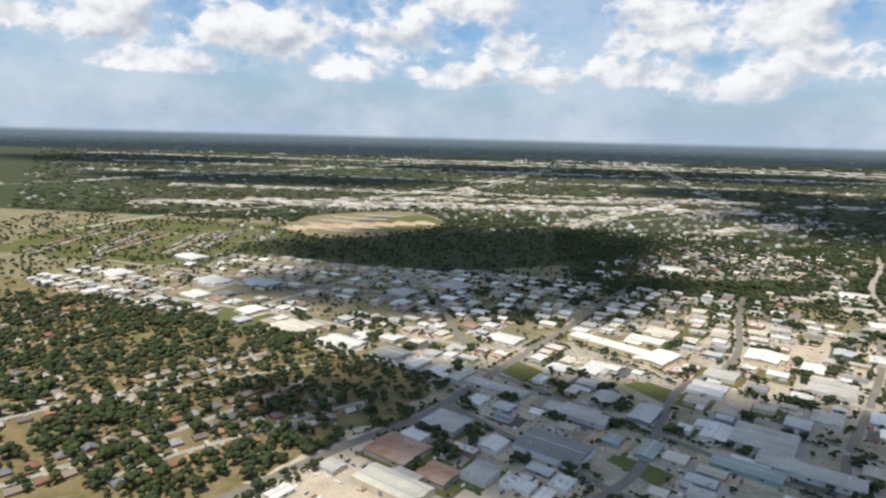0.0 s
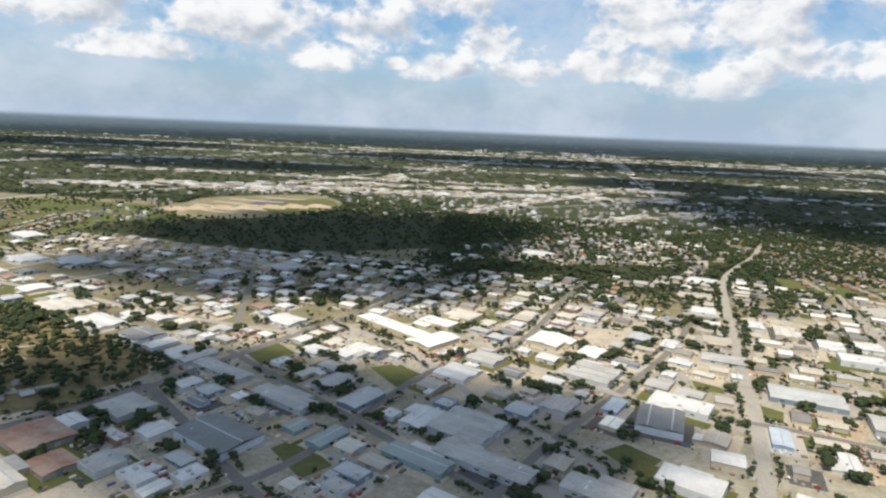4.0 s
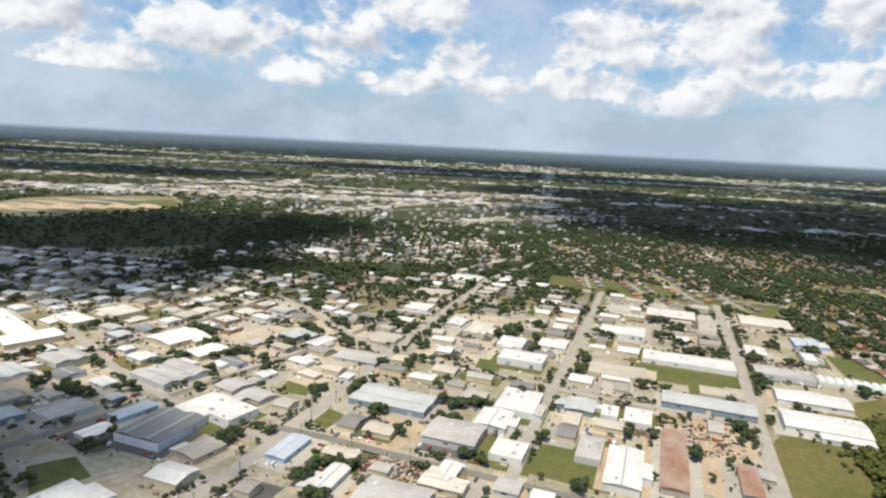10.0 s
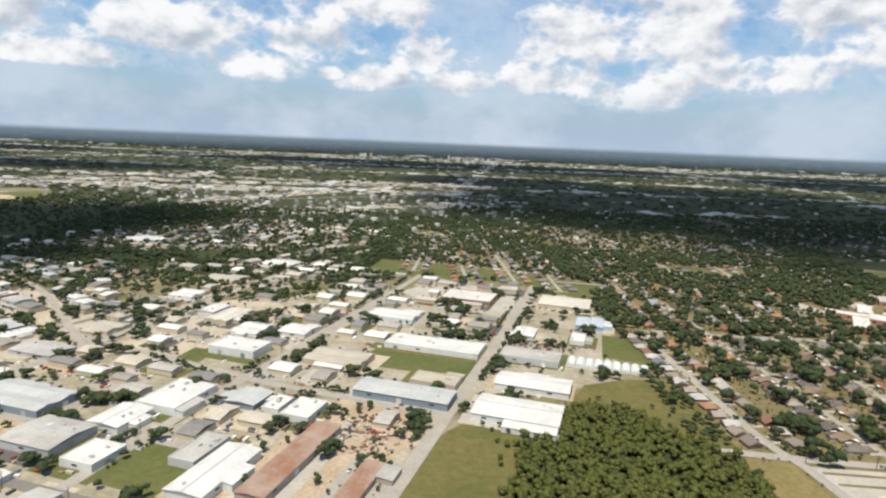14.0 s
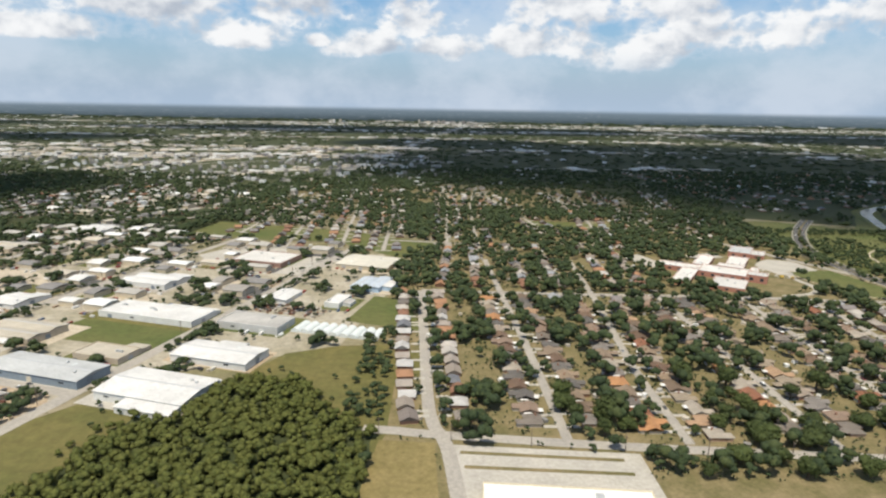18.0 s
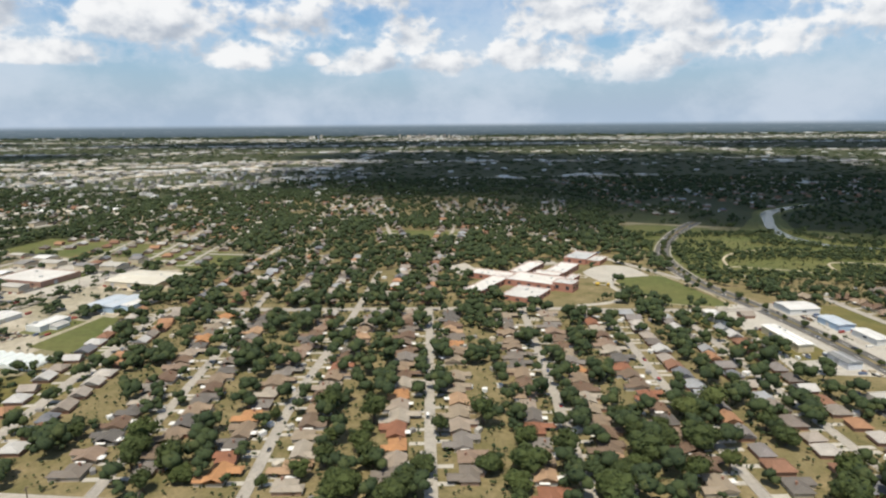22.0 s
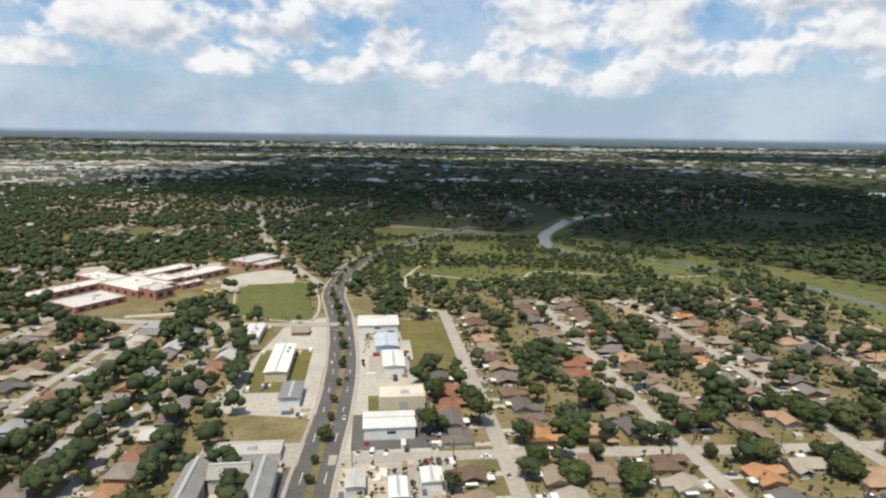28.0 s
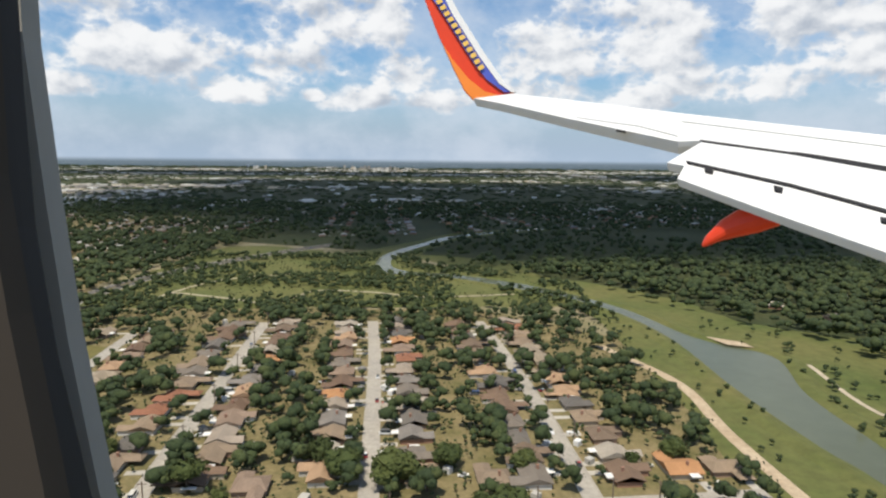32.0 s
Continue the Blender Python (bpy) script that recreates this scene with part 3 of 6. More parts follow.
patch("ground", [(905, 470), (936, 466), (930, 560), (912, 560)], M["parking"], "bleached parking lot west of the avenue", 0.026, None)
patch("ground", [(500, 690), (470, 640), (498, 596), (556, 590), (575, 640)], M["parking"], "wide pale car park of the supermarket", 0.028, None)
# the pit north of the trees
patch("ground", [(-430, 1040), (-340, 940), (-230, 1000), (-165, 1170), (-270, 1320), (-430, 1195)], M["ground"], "terraced gravel pit with pale and dark floors", 0.05, 1, wobble=4, category="gravel pit")
for k, (xa, ya, xb, yb) in enumerate(((-420, 1050, -300, 1010), (-410, 1090, -260, 1060), (-400, 1140, -230, 1110), (-390, 1190, -250, 1180), (-340, 1240, -240, 1240))):
    strip("pit_terrace", [(xa, ya), ((xa + xb) / 2, (ya + yb) / 2 - 6), (xb, yb)], 9 + k, M["caliche"], "pale gravel terrace of the pit", 0.09, None, category="gravel pit")
patch("ground", [(-230, 1010), (-170, 1165), (-240, 1270), (-290, 1120)], M["grass"], "grassed end of the pit", 0.10, None, wobble=3)
g = Geo()
for k in range(7):
    x, y = -410 + 34 * k, 1010 + 22 * k
    g.add([(x - 22, y - 8, 0), (x + 30, y - 14, 0), (x + 26, y + 14, 0), (x - 20, y + 16, 0), (x - 6, y - 2, 5 + k % 3), (x + 12, y - 3, 4 + k % 2), (x + 9, y + 5, 5), (x - 5, y + 6, 5 + k % 2)],
          [(0, 1, 5, 4), (1, 2, 6, 5), (2, 3, 7, 6), (3, 0, 4, 7), (4, 5, 6, 7)])
tagged(new("gravel_heap", g.mesh("gravel_heap", M["dirt"])), "orange and pale gravel heaps in the pit", "gravel heap", "", "stuff")
patch("water", [(-330, 1130), (-270, 1090), (-220, 1150), (-260, 1240), (-320, 1210)], M["asphalt"], "dark wet floor of the pit", 0.07, None, wobble=3)

ROADS = {
    "concrete_avenue": ([(236, 210), (262, 298), (284, 372), (312, 485), (352, 640), (382, 740), (420, 815), (470, 900), (520, 1010)], 7.0, "concrete"),
    "grid_street": ([(345, 210), (378, 335), (402, 425), (440, 555), (482, 705)], 5.4, "concrete"),
    "grid_street_east": ([(452, 230), (488, 353), (512, 438), (542, 545), (578, 680)], 6.0, "concrete"),
    "works_road_south": ([(262, 384), (302, 374), (342, 361), (404, 343), (486, 318)], 5.0, "lane"),
    "works_road_mid": ([(300, 500), (356, 477), (415, 450), (462, 434), (506, 421)], 5.0, "concrete"),
    "diagonal_road": ([(-150, 210), (-123, 244), (-92, 291), (-55, 338), (-33, 385), (2, 462), (24, 505), (69, 608), (110, 700)], 7.0, "lane"),
    "rail_side_road": ([(-520, 610), (-340, 545), (-206, 513), (-135, 488), (-48, 470), (0, 462)], 6.0, "concrete"),
    "shed_street": ([(-103, 631), (-92, 600), (-46, 468)], 5.0, "lane"),
    "west_lane": ([(20, 250), (57, 293), (82, 357), (106, 414), (160, 482), (201, 610), (230, 690)], 5.4, "lane"),
    "middle_lane": ([(120, 230), (147, 282), (174, 335), (213, 397), (262, 480), (300, 560)], 5.0, "lane"),
    "cross_lane_one": ([(-51, 360), (-10, 325), (31, 287), (90, 240)], 5.4, "lane"),
    "cross_lane_two": ([(-30, 420), (36, 370), (91, 328), (152, 282), (200, 245)], 5.4, "lane"),
    "cross_lane_three": ([(20, 495), (55, 468), (90, 442), (138, 376), (182, 330), (200, 311)], 5.4, "concrete"),
    "cross_lane_four": ([(88, 510), (150, 452), (205, 409), (268, 372), (284, 368)], 5.0, "concrete"),
    "far_lane": ([(110, 640), (200, 610), (312, 485)], 5.0, "concrete"),
    "west_house_street": ([(-190, 240), (-172, 267), (-147, 294), (-109, 336), (-92, 352)], 2.9, "concrete"),
    "west_house_street_two": ([(-290, 280), (-247, 333), (-218, 374), (-190, 420)], 2.9, "concrete"),
    "west_house_street_three": ([(-240, 215), (-180, 300), (-140, 380)], 4.0, "concrete"),
    "south_road": ([(616, 399), (628, 398), (640, 396), (704, 390), (770, 386), (860, 380)], 5.0, "concrete"),
    "park_road": ([(650, 330), (644, 388), (638, 410), (634, 480), (630, 560)], 4.6, "concrete"),
    "second_street": ([(683, 392), (680, 479), (676, 560), (672, 640)], 2.9, "concrete"),
    "third_street": ([(722, 392), (722, 455), (728, 540), (732, 640)], 2.9, "concrete"),
    "fourth_street": ([(770, 388), (768, 460), (766, 556)], 2.9, "concrete"),
    "fifth_street": ([(810, 386), (812, 474), (813, 556)], 2.9, "concrete"),
    "sixth_street": ([(854, 382), (852, 464), (853, 550)], 2.9, "concrete"),
    "seventh_street": ([(892, 380), (890, 460), (888, 548)], 2.9, "concrete"),
    "school_street": ([(630, 560), (700, 557), (813, 556), (860, 552), (915, 550), (936, 552)], 4.4, "concrete"),
    "north_street": ([(600, 700), (680, 690), (760, 700)], 2.9, "concrete"),
    "school_drive": ([(916, 614), (890, 665), (856, 740), (832, 822), (800, 930)], 5.0, "concrete"),
    "cross_street": ([(944, 444), (987, 447), (1065, 450), (1130, 455), (1158, 458)], 4.6, "concrete"),
    "river_street_one": ([(990, 400), (986, 450), (981, 505), (975, 572)], 3.7, "concrete"),
    "river_street_two": ([(1036, 420), (1031, 461), (1026, 520), (1020, 590)], 3.7, "concrete"),
    "river_street_three": ([(1080, 420), (1075, 480), (1070, 540), (1064, 593)], 3.7, "concrete"),
    "river_street_four": ([(1124, 420), (1119, 499), (1114, 550), (1108, 594)], 3.7, "concrete"),
}
for nm, (pts, w, mt) in ROADS.items():
    strip("road", pts, w, M[mt], "worn pale concrete street" if mt == "concrete" else "grey patched asphalt street", 0.075 + 0.004 * (list(ROADS).index(nm) % 9), kerb=0.09 if w < 4.5 else 0.0, pad=(0.9 if "river" in nm else 0.2) if w < 4.5 else 0.4)
# divided avenue with a planted middle
AVENUE = [(947, 380), (942, 428), (941.5, 466), (939, 509), (931, 562), (922, 612), (929, 684), (963, 760), (1010, 830)]


def beside(points, off):
    line = smooth_line(points, 14.0)
    out = []
    for k, p in enumerate(line):
        t = (line[min(k + 1, len(line) - 1)] - line[max(k - 1, 0)]).normalized()
        out.append((p.x + t.y * off, p.y - t.x * off))
    return out


strip("road", beside(AVENUE, -2.75), 3.1, M["asphalt"], "dark asphalt carriageway of the divided avenue", 0.075, kerb=0.08)
strip("road", beside(AVENUE, 2.75), 3.1, M["asphalt"], "dark asphalt carriageway of the divided avenue", 0.078, kerb=0.08)
strip("median", beside(AVENUE, 0), 1.7, M["lawn"], "grassy planted median of the avenue", 0.10, 3, category="median")
strip("pavement", beside(AVENUE, 5.4), 0.9, M["concrete"], "pale concrete footpath along the avenue", 0.085, category="pavement")
strip("pavement", beside(AVENUE, -5.4), 0.9, M["concrete"], "pale concrete footpath along the avenue", 0.085, category="pavement")
for off in (-2.75, 2.75):
    line = beside(AVENUE, off)
    for k in range(0, len(line) - 1, 1):
        (xa, ya), (xb, yb) = line[k], line[k + 1]
        strip("lane_mark", [(xa + (xb - xa) * 0.3, ya + (yb - ya) * 0.3), (xa + (xb - xa) * 0.55, ya + (yb - ya) * 0.55)], 0.16, M["paint"], "white painted lane dash", 0.092, None, category="lane mark")
strip("road", [(-731, 870), (-700, 1100), (-560, 1330), (-382, 1700), (-208, 2419), (-52, 3486)], 16, M["concrete"], "raised pale concrete motorway far off", 0.3)
strip("road", [(460, 860), (520, 880), (600, 930), (700, 1010)], 6, M["concrete"], "pale road out of town", 0.05)
strip("road", [(-20, 1150), (200, 1330), (420, 1500), (800, 1700)], 7, M["concrete"], "pale far road", 0.05)
for pts in ([(-470, 600), (-430, 700), (-400, 800)], [(-250, 540), (-210, 640), (-180, 720)], [(-330, 560), (-300, 660)], [(-560, 700), (-300, 640), (-100, 610)]):
    strip("road", pts, 5, M["concrete"], "pale shed-side street", 0.06)
strip("trail", [(957, 614), (958, 644), (976, 640), (995, 632), (1016, 624), (1029, 653), (1060, 650), (1085, 640), (1130, 648)], 1.6, M["caliche"], "pale winding gravel trail in the park", 0.06, category="path")
strip("trail", [(958, 644), (966, 670), (984, 690), (1010, 700)], 1.5, M["caliche"], "pale winding gravel trail in the park", 0.062, category="path")
strip("trail", [(1166, 420), (1163, 483), (1164, 522), (1150, 560)], 3.4, M["dirt"], "worn dirt track along the levee", 0.06, category="path")
strip("trail", [(1215, 540), (1210, 500), (1222, 470), (1228, 440)], 1.6, M["caliche"], "pale footpath on the far bank", 0.06, category="path")
# the bayou
BANK_W = [(1184, 400), (1184, 460), (1181, 480), (1179, 517), (1179, 574), (1166, 622), (1140, 655), (1100, 690), (1066, 700), (1051, 732), (1054, 780), (1076, 836), (1110, 900), (1190, 960)]
BANK_E = [(1196, 400), (1197, 460), (1197, 478), (1199, 513), (1208, 549), (1190, 572), (1176, 620), (1146, 666), (1106, 700), (1074, 712), (1062, 735), (1064, 778), (1086, 832), (1120, 890), (1200, 950)]
w_line, e_line = smooth_line(BANK_W, 5), smooth_line(BANK_E, 5)
poly = [(p.x, p.y) for p in w_line] + [(p.x, p.y) for p in reversed(e_line)]
patch("water", poly, M["water"], "still green-grey bayou water", 0.035, 4, category="river")
g = Geo()
for line, sgn in ((w_line, -1), (e_line, 1)):
    k0 = len(g.v)
    for k, p in enumerate(line):
        t = (line[min(k + 1, len(line) - 1)] - line[max(k - 1, 0)]).normalized()
        for off, z in ((-0.6, 0.03), (0.8, 0.35), (2.2, 0.7), (4.0, 0.75), (7.0, 0.0)):
            g.v.append((p.x + t.y * off * sgn, p.y - t.x * off * sgn, z))
    for k in range(len(line) - 1):
        for i in range(4):
            a = k0 + k * 5 + i
            q = (a, a + 1, a + 6, a + 5)
            g.f.append(q if sgn > 0 else q[::-1])
tagged(new("river_bank", g.mesh("river_bank", M["grass"])), "sloping mown grass banks of the bayou", "river bank", "", "structure")
patch("ground", [(1196, 560), (1206, 556), (1204, 564), (1194, 570)], M["dirt"], "bare sandy spit at the water's edge", 0.76, None, wobble=1)

# ---- industrial buildings ----
WORKS_A = [
    (326.8, 415.7, 40.1, 21.3, 4, -16, 'blue'),
    (358.8, 383.4, 23.9, 21.3, 4.5, -16, 'grey'),
    (376.5, 401, 14.9, 19.2, 4, -16, 'white'),
    (389.4, 423.7, 20, 27.7, 4, -16, 'white'),
    (382.5, 371.5, 14.2, 15.6, 3.5, -16, 'white'),
    (417.6, 378.5, 10.6, 21.1, 3.5, -16, 'grey'),
    (428.8, 363.4, 14, 33.3, 4.5, -16, 'white'),
    (452.4, 375.3, 10.4, 55.2, 4, -16, 'rust'),
    (478.5, 362, 7.5, 26, 3, -16, 'rust'),
    (420.6, 425.4, 13.9, 16, 3.5, -16, 'blue'),
    (434.3, 420.6, 8.1, 13.6, 3, -16, 'white'),
    (446.8, 415.8, 13.1, 17.8, 3.5, -16, 'white'),
    (450, 479.8, 31.7, 20.9, 4, -16, 'tan'),
    (471.8, 566.8, 31.1, 21.8, 4, -16, 'white'),
    (487.8, 437.9, 45.1, 15.9, 4.5, -16, 'blue'),
]
WORKS_B = [
    (501.6, 456.4, 22.9, 13.1, 3, -16, 'tan'),
    (499.5, 508.1, 54.4, 19.1, 3.5, -16, 'white'),
    (538.1, 422.4, 36.9, 21.9, 4.5, -16, 'white'),
    (549, 456, 35.4, 17.5, 4, -16, 'white'),
    (552.5, 496, 32.3, 16.4, 4, -16, 'grey'),
    (593.1, 617.6, 36, 28.6, 4, -16, 'cream'),
    (595.8, 566.3, 8.2, 21.2, 4, -16, 'sky'),
    (605, 565.8, 7.8, 23.1, 4, -16, 'sky'),
    (554.5, 540.8, 12.7, 18.6, 3, -16, 'white'),
    (585.9, 533.3, 8.5, 16.9, 3, -16, 'white'),
    (522.2, 624.1, 37.7, 28.6, 4, -16, 'super'),
    (367.8, 547.6, 15.6, 28.6, 4, -16, 'cream'),
    (351.8, 564.4, 11.3, 18.7, 2.5, -16, 'white'),
    (394.8, 489.4, 27.5, 17.8, 5, -16, 'white'),
]
WORKS_C = [
    (390.4, 523.5, 17.2, 18.7, 3.5, -16, 'white'),
    (417.6, 524.8, 17.5, 17.7, 3.5, -16, 'white'),
    (320.8, 599.5, 19.5, 20.3, 3.5, -16, 'white'),
    (326.9, 650, 29.3, 20.7, 3, -16, 'tan'),
    (353.8, 720.4, 30.3, 27.7, 3, -16, 'white'),
    (297.9, 473.2, 27.2, 16.3, 3.5, -16, 'grey'),
    (267.8, 497.2, 10.2, 18.7, 3, -28, 'white'),
    (248.4, 508.2, 12.8, 17.6, 3.5, -28, 'blue'),
    (307, 516, 19.7, 18.6, 3, -16, 'tan'),
    (296.8, 442.6, 5.8, 7.5, 2.5, -16, 'white'),
    (356.6, 340.6, 17.5, 9.1, 4, -16, 'cream'),
    (358.2, 352.3, 7.9, 11, 3, -16, 'white'),
    (381.1, 343, 9.4, 9.5, 3, -16, 'grey'),
    (233, 366.5, 23.5, 28, 5, -16, 'slate'),
]
WORKS_D = [
    (232.6, 306.9, 27.1, 16.7, 4.5, -28, 'white'),
    (257.3, 352, 11.3, 15.2, 3.5, -28, 'tan'),
    (249.1, 389.6, 31.9, 17.2, 4.5, -28, 'white'),
    (191, 292.8, 27.1, 14.4, 4.5, -28, 'grey'),
    (143.4, 307.7, 47.5, 14, 4.5, -28, 'grey'),
    (113.6, 306.2, 32.8, 12.2, 3.5, -28, 'teal'),
    (18.5, 308.2, 35.6, 23.7, 5, -28, 'slate'),
    (68, 486, 72, 15, 4.6, -37, 'hot'),
    (101, 463, 18, 31, 5, -37, 'hot'),
    (98, 506, 28.7, 16, 4, -28, 'hot'),
    (114.8, 531, 25.9, 21, 3.5, -28, 'cream'),
    (49.4, 432.2, 13.1, 26, 3.5, -28, 'white'),
    (63.6, 435.8, 9.5, 10, 3.5, -28, 'white'),
    (-16.6, 384.4, 43.9, 11.1, 3.5, -28, 'grey'),
    (32.9, 353.4, 39.2, 12.7, 4, -28, 'grey'),
]
WORKS_E = [
    (50.4, 325.4, 9.5, 11.8, 3, -28, 'teal'),
    (68.4, 317.6, 9.8, 20.1, 3, -28, 'teal'),
    (109.6, 345.3, 13.4, 22.4, 3.5, -28, 'white'),
    (73.6, 362.5, 13.5, 25.1, 3.5, -28, 'blue'),
    (52.2, 382.2, 13.1, 20.1, 3, -28, 'grey'),
    (180.8, 484.3, 23.1, 26.8, 4.5, -28, 'hot'),
    (208.1, 464.1, 14.4, 20.2, 4, -28, 'hot'),
    (181.3, 377.2, 16.6, 20.1, 3.5, -28, 'grey'),
    (160.5, 365.9, 13.3, 14.3, 3.5, -28, 'blue'),
    (211.7, 381.8, 8.2, 19, 3, -28, 'sky'),
    (122.2, 411.8, 22.3, 23.5, 3, -28, 'white'),
    (205.6, 427.6, 28.5, 27.8, 4, -28, 'grey'),
    (138.6, 439.8, 20.9, 20, 3.5, -28, 'grey'),
    (314.5, 533.8, 3.8, 12.7, 2.5, -16, 'grey'),
]
WORKS_F = [
    (313.5, 339, 7.9, 19.2, 3, -16, 'white'),
    (290.8, 359.9, 9.2, 20.1, 3, -16, 'sky'),
    (277, 296.6, 11, 15.9, 3.5, -28, 'white'),
    (338.8, 328.2, 25.5, 19.1, 4, -16, 'grey'),
    (-56.6, 258.8, 36.8, 16.4, 5, -28, 'cream'),
    (-61, 291.8, 27, 24.2, 4, -28, 'rust'),
    (-37.5, 272.3, 17.1, 15.5, 3.5, -28, 'rust'),
    (-17.6, 276, 14.7, 13.9, 4, -28, 'grey'),
    (-55.5, 307.8, 13.5, 9.2, 4, -28, 'white'),
    (-75.2, 417.7, 10.3, 19.4, 3, -28, 'white'),
    (-58.1, 407.5, 10, 17.6, 3, -28, 'white'),
    (-41.4, 401.8, 9.4, 23.3, 3, -28, 'grey'),
    (-96.8, 432.4, 25.1, 20.4, 3.5, -28, 'slate'),
    (-41.2, 328, 23.3, 20.8, 3.5, -28, 'grey'),
]
WORKS_G = [
    (-141.4, 450.2, 35.4, 22.1, 3, -28, 'white'),
    (-192, 478.8, 35.2, 28.6, 3.5, -28, 'cream'),
    (-325.5, 559.2, 26.7, 21.1, 3, -28, 'white'),
    (-247.6, 518, 19, 21.5, 3, -28, 'hot'),
    (-338.9, 618.1, 38.4, 25.5, 3, -28, 'white'),
    (919.4, 504.2, 6.6, 25.9, 3.5, 5, 'hot'),
    (928.1, 478.7, 5.7, 11.6, 3, 5, 'slate'),
    (957.6, 458.8, 13, 9.1, 3.5, 5, 'white'),
    (960.2, 476.2, 13.2, 8.8, 3.5, 5, 'cream'),
    (917.5, 427, 5.2, 17, 4, 5, 'apart'),
    (932, 427.5, 5.2, 17, 4, 5, 'apart'),
    (924.6, 432.5, 8.4, 5, 4, 5, 'apart'),
    (924.6, 446, 16, 6.5, 1.8, 5, 'conc'),
    (953, 524.2, 7.8, 13.9, 3, 5, 'sky'),
    (948.2, 548.2, 15.5, 13.3, 3, 5, 'white'),
    (956.4, 505.1, 6.7, 14.5, 3, 5, 'white'),
]
WORKS_H = [
    (902.4, 534, 5.7, 16.7, 3, 5, 'white'),
    (968.4, 433.8, 4.3, 5.8, 2.5, 5, 'white'),
    (961.2, 428.9, 3.5, 7.5, 2.5, 5, 'redwhite'),
    (951.7, 432.2, 3.9, 6.7, 2.5, 5, 'grey'),
    (133.7, 341.2, 32, 29.5, 4, -28, 'grey'),
    (183.8, 817.6, 36.3, 28.6, 3.5, -28, 'white'),
    (-459.6, 626.7, 34.8, 25.7, 3, -28, 'white'),
    (-431.4, 731.7, 42.4, 25.8, 3, -28, 'white'),
    (-285.5, 621.8, 42, 23.5, 3, -28, 'blue'),
    (-127.7, 614.9, 22.6, 26.3, 3.5, -28, 'grey'),
    (-78.4, 658.5, 31.2, 28.6, 3, -28, 'grey'),
    (-15.2, 485.8, 25.8, 19.5, 3, -28, 'white'),
]
WORKS = WORKS_A + WORKS_B + WORKS_C + WORKS_D + WORKS_E + WORKS_F + WORKS_G + WORKS_H
LOOKS = {"white": "white sheet-metal", "hot": "brilliant white-roofed", "cream": "cream sheet-metal", "grey": "weathered grey sheet-metal", "blue": "pale blue-grey sheet-metal", "slate": "slate-roofed white-walled",
         "tan": "tan sheet-metal", "rust": "rust-streaked sheet-metal", "sky": "light blue sheet-metal", "teal": "faded teal sheet-metal", "super": "flat-roofed red-brick", "apart": "grey-roofed apartment",
         "conc": "bare concrete", "redwhite": "red-walled white-roofed", "school": "flat white-roofed brick", "schoolb": "red-brick"}


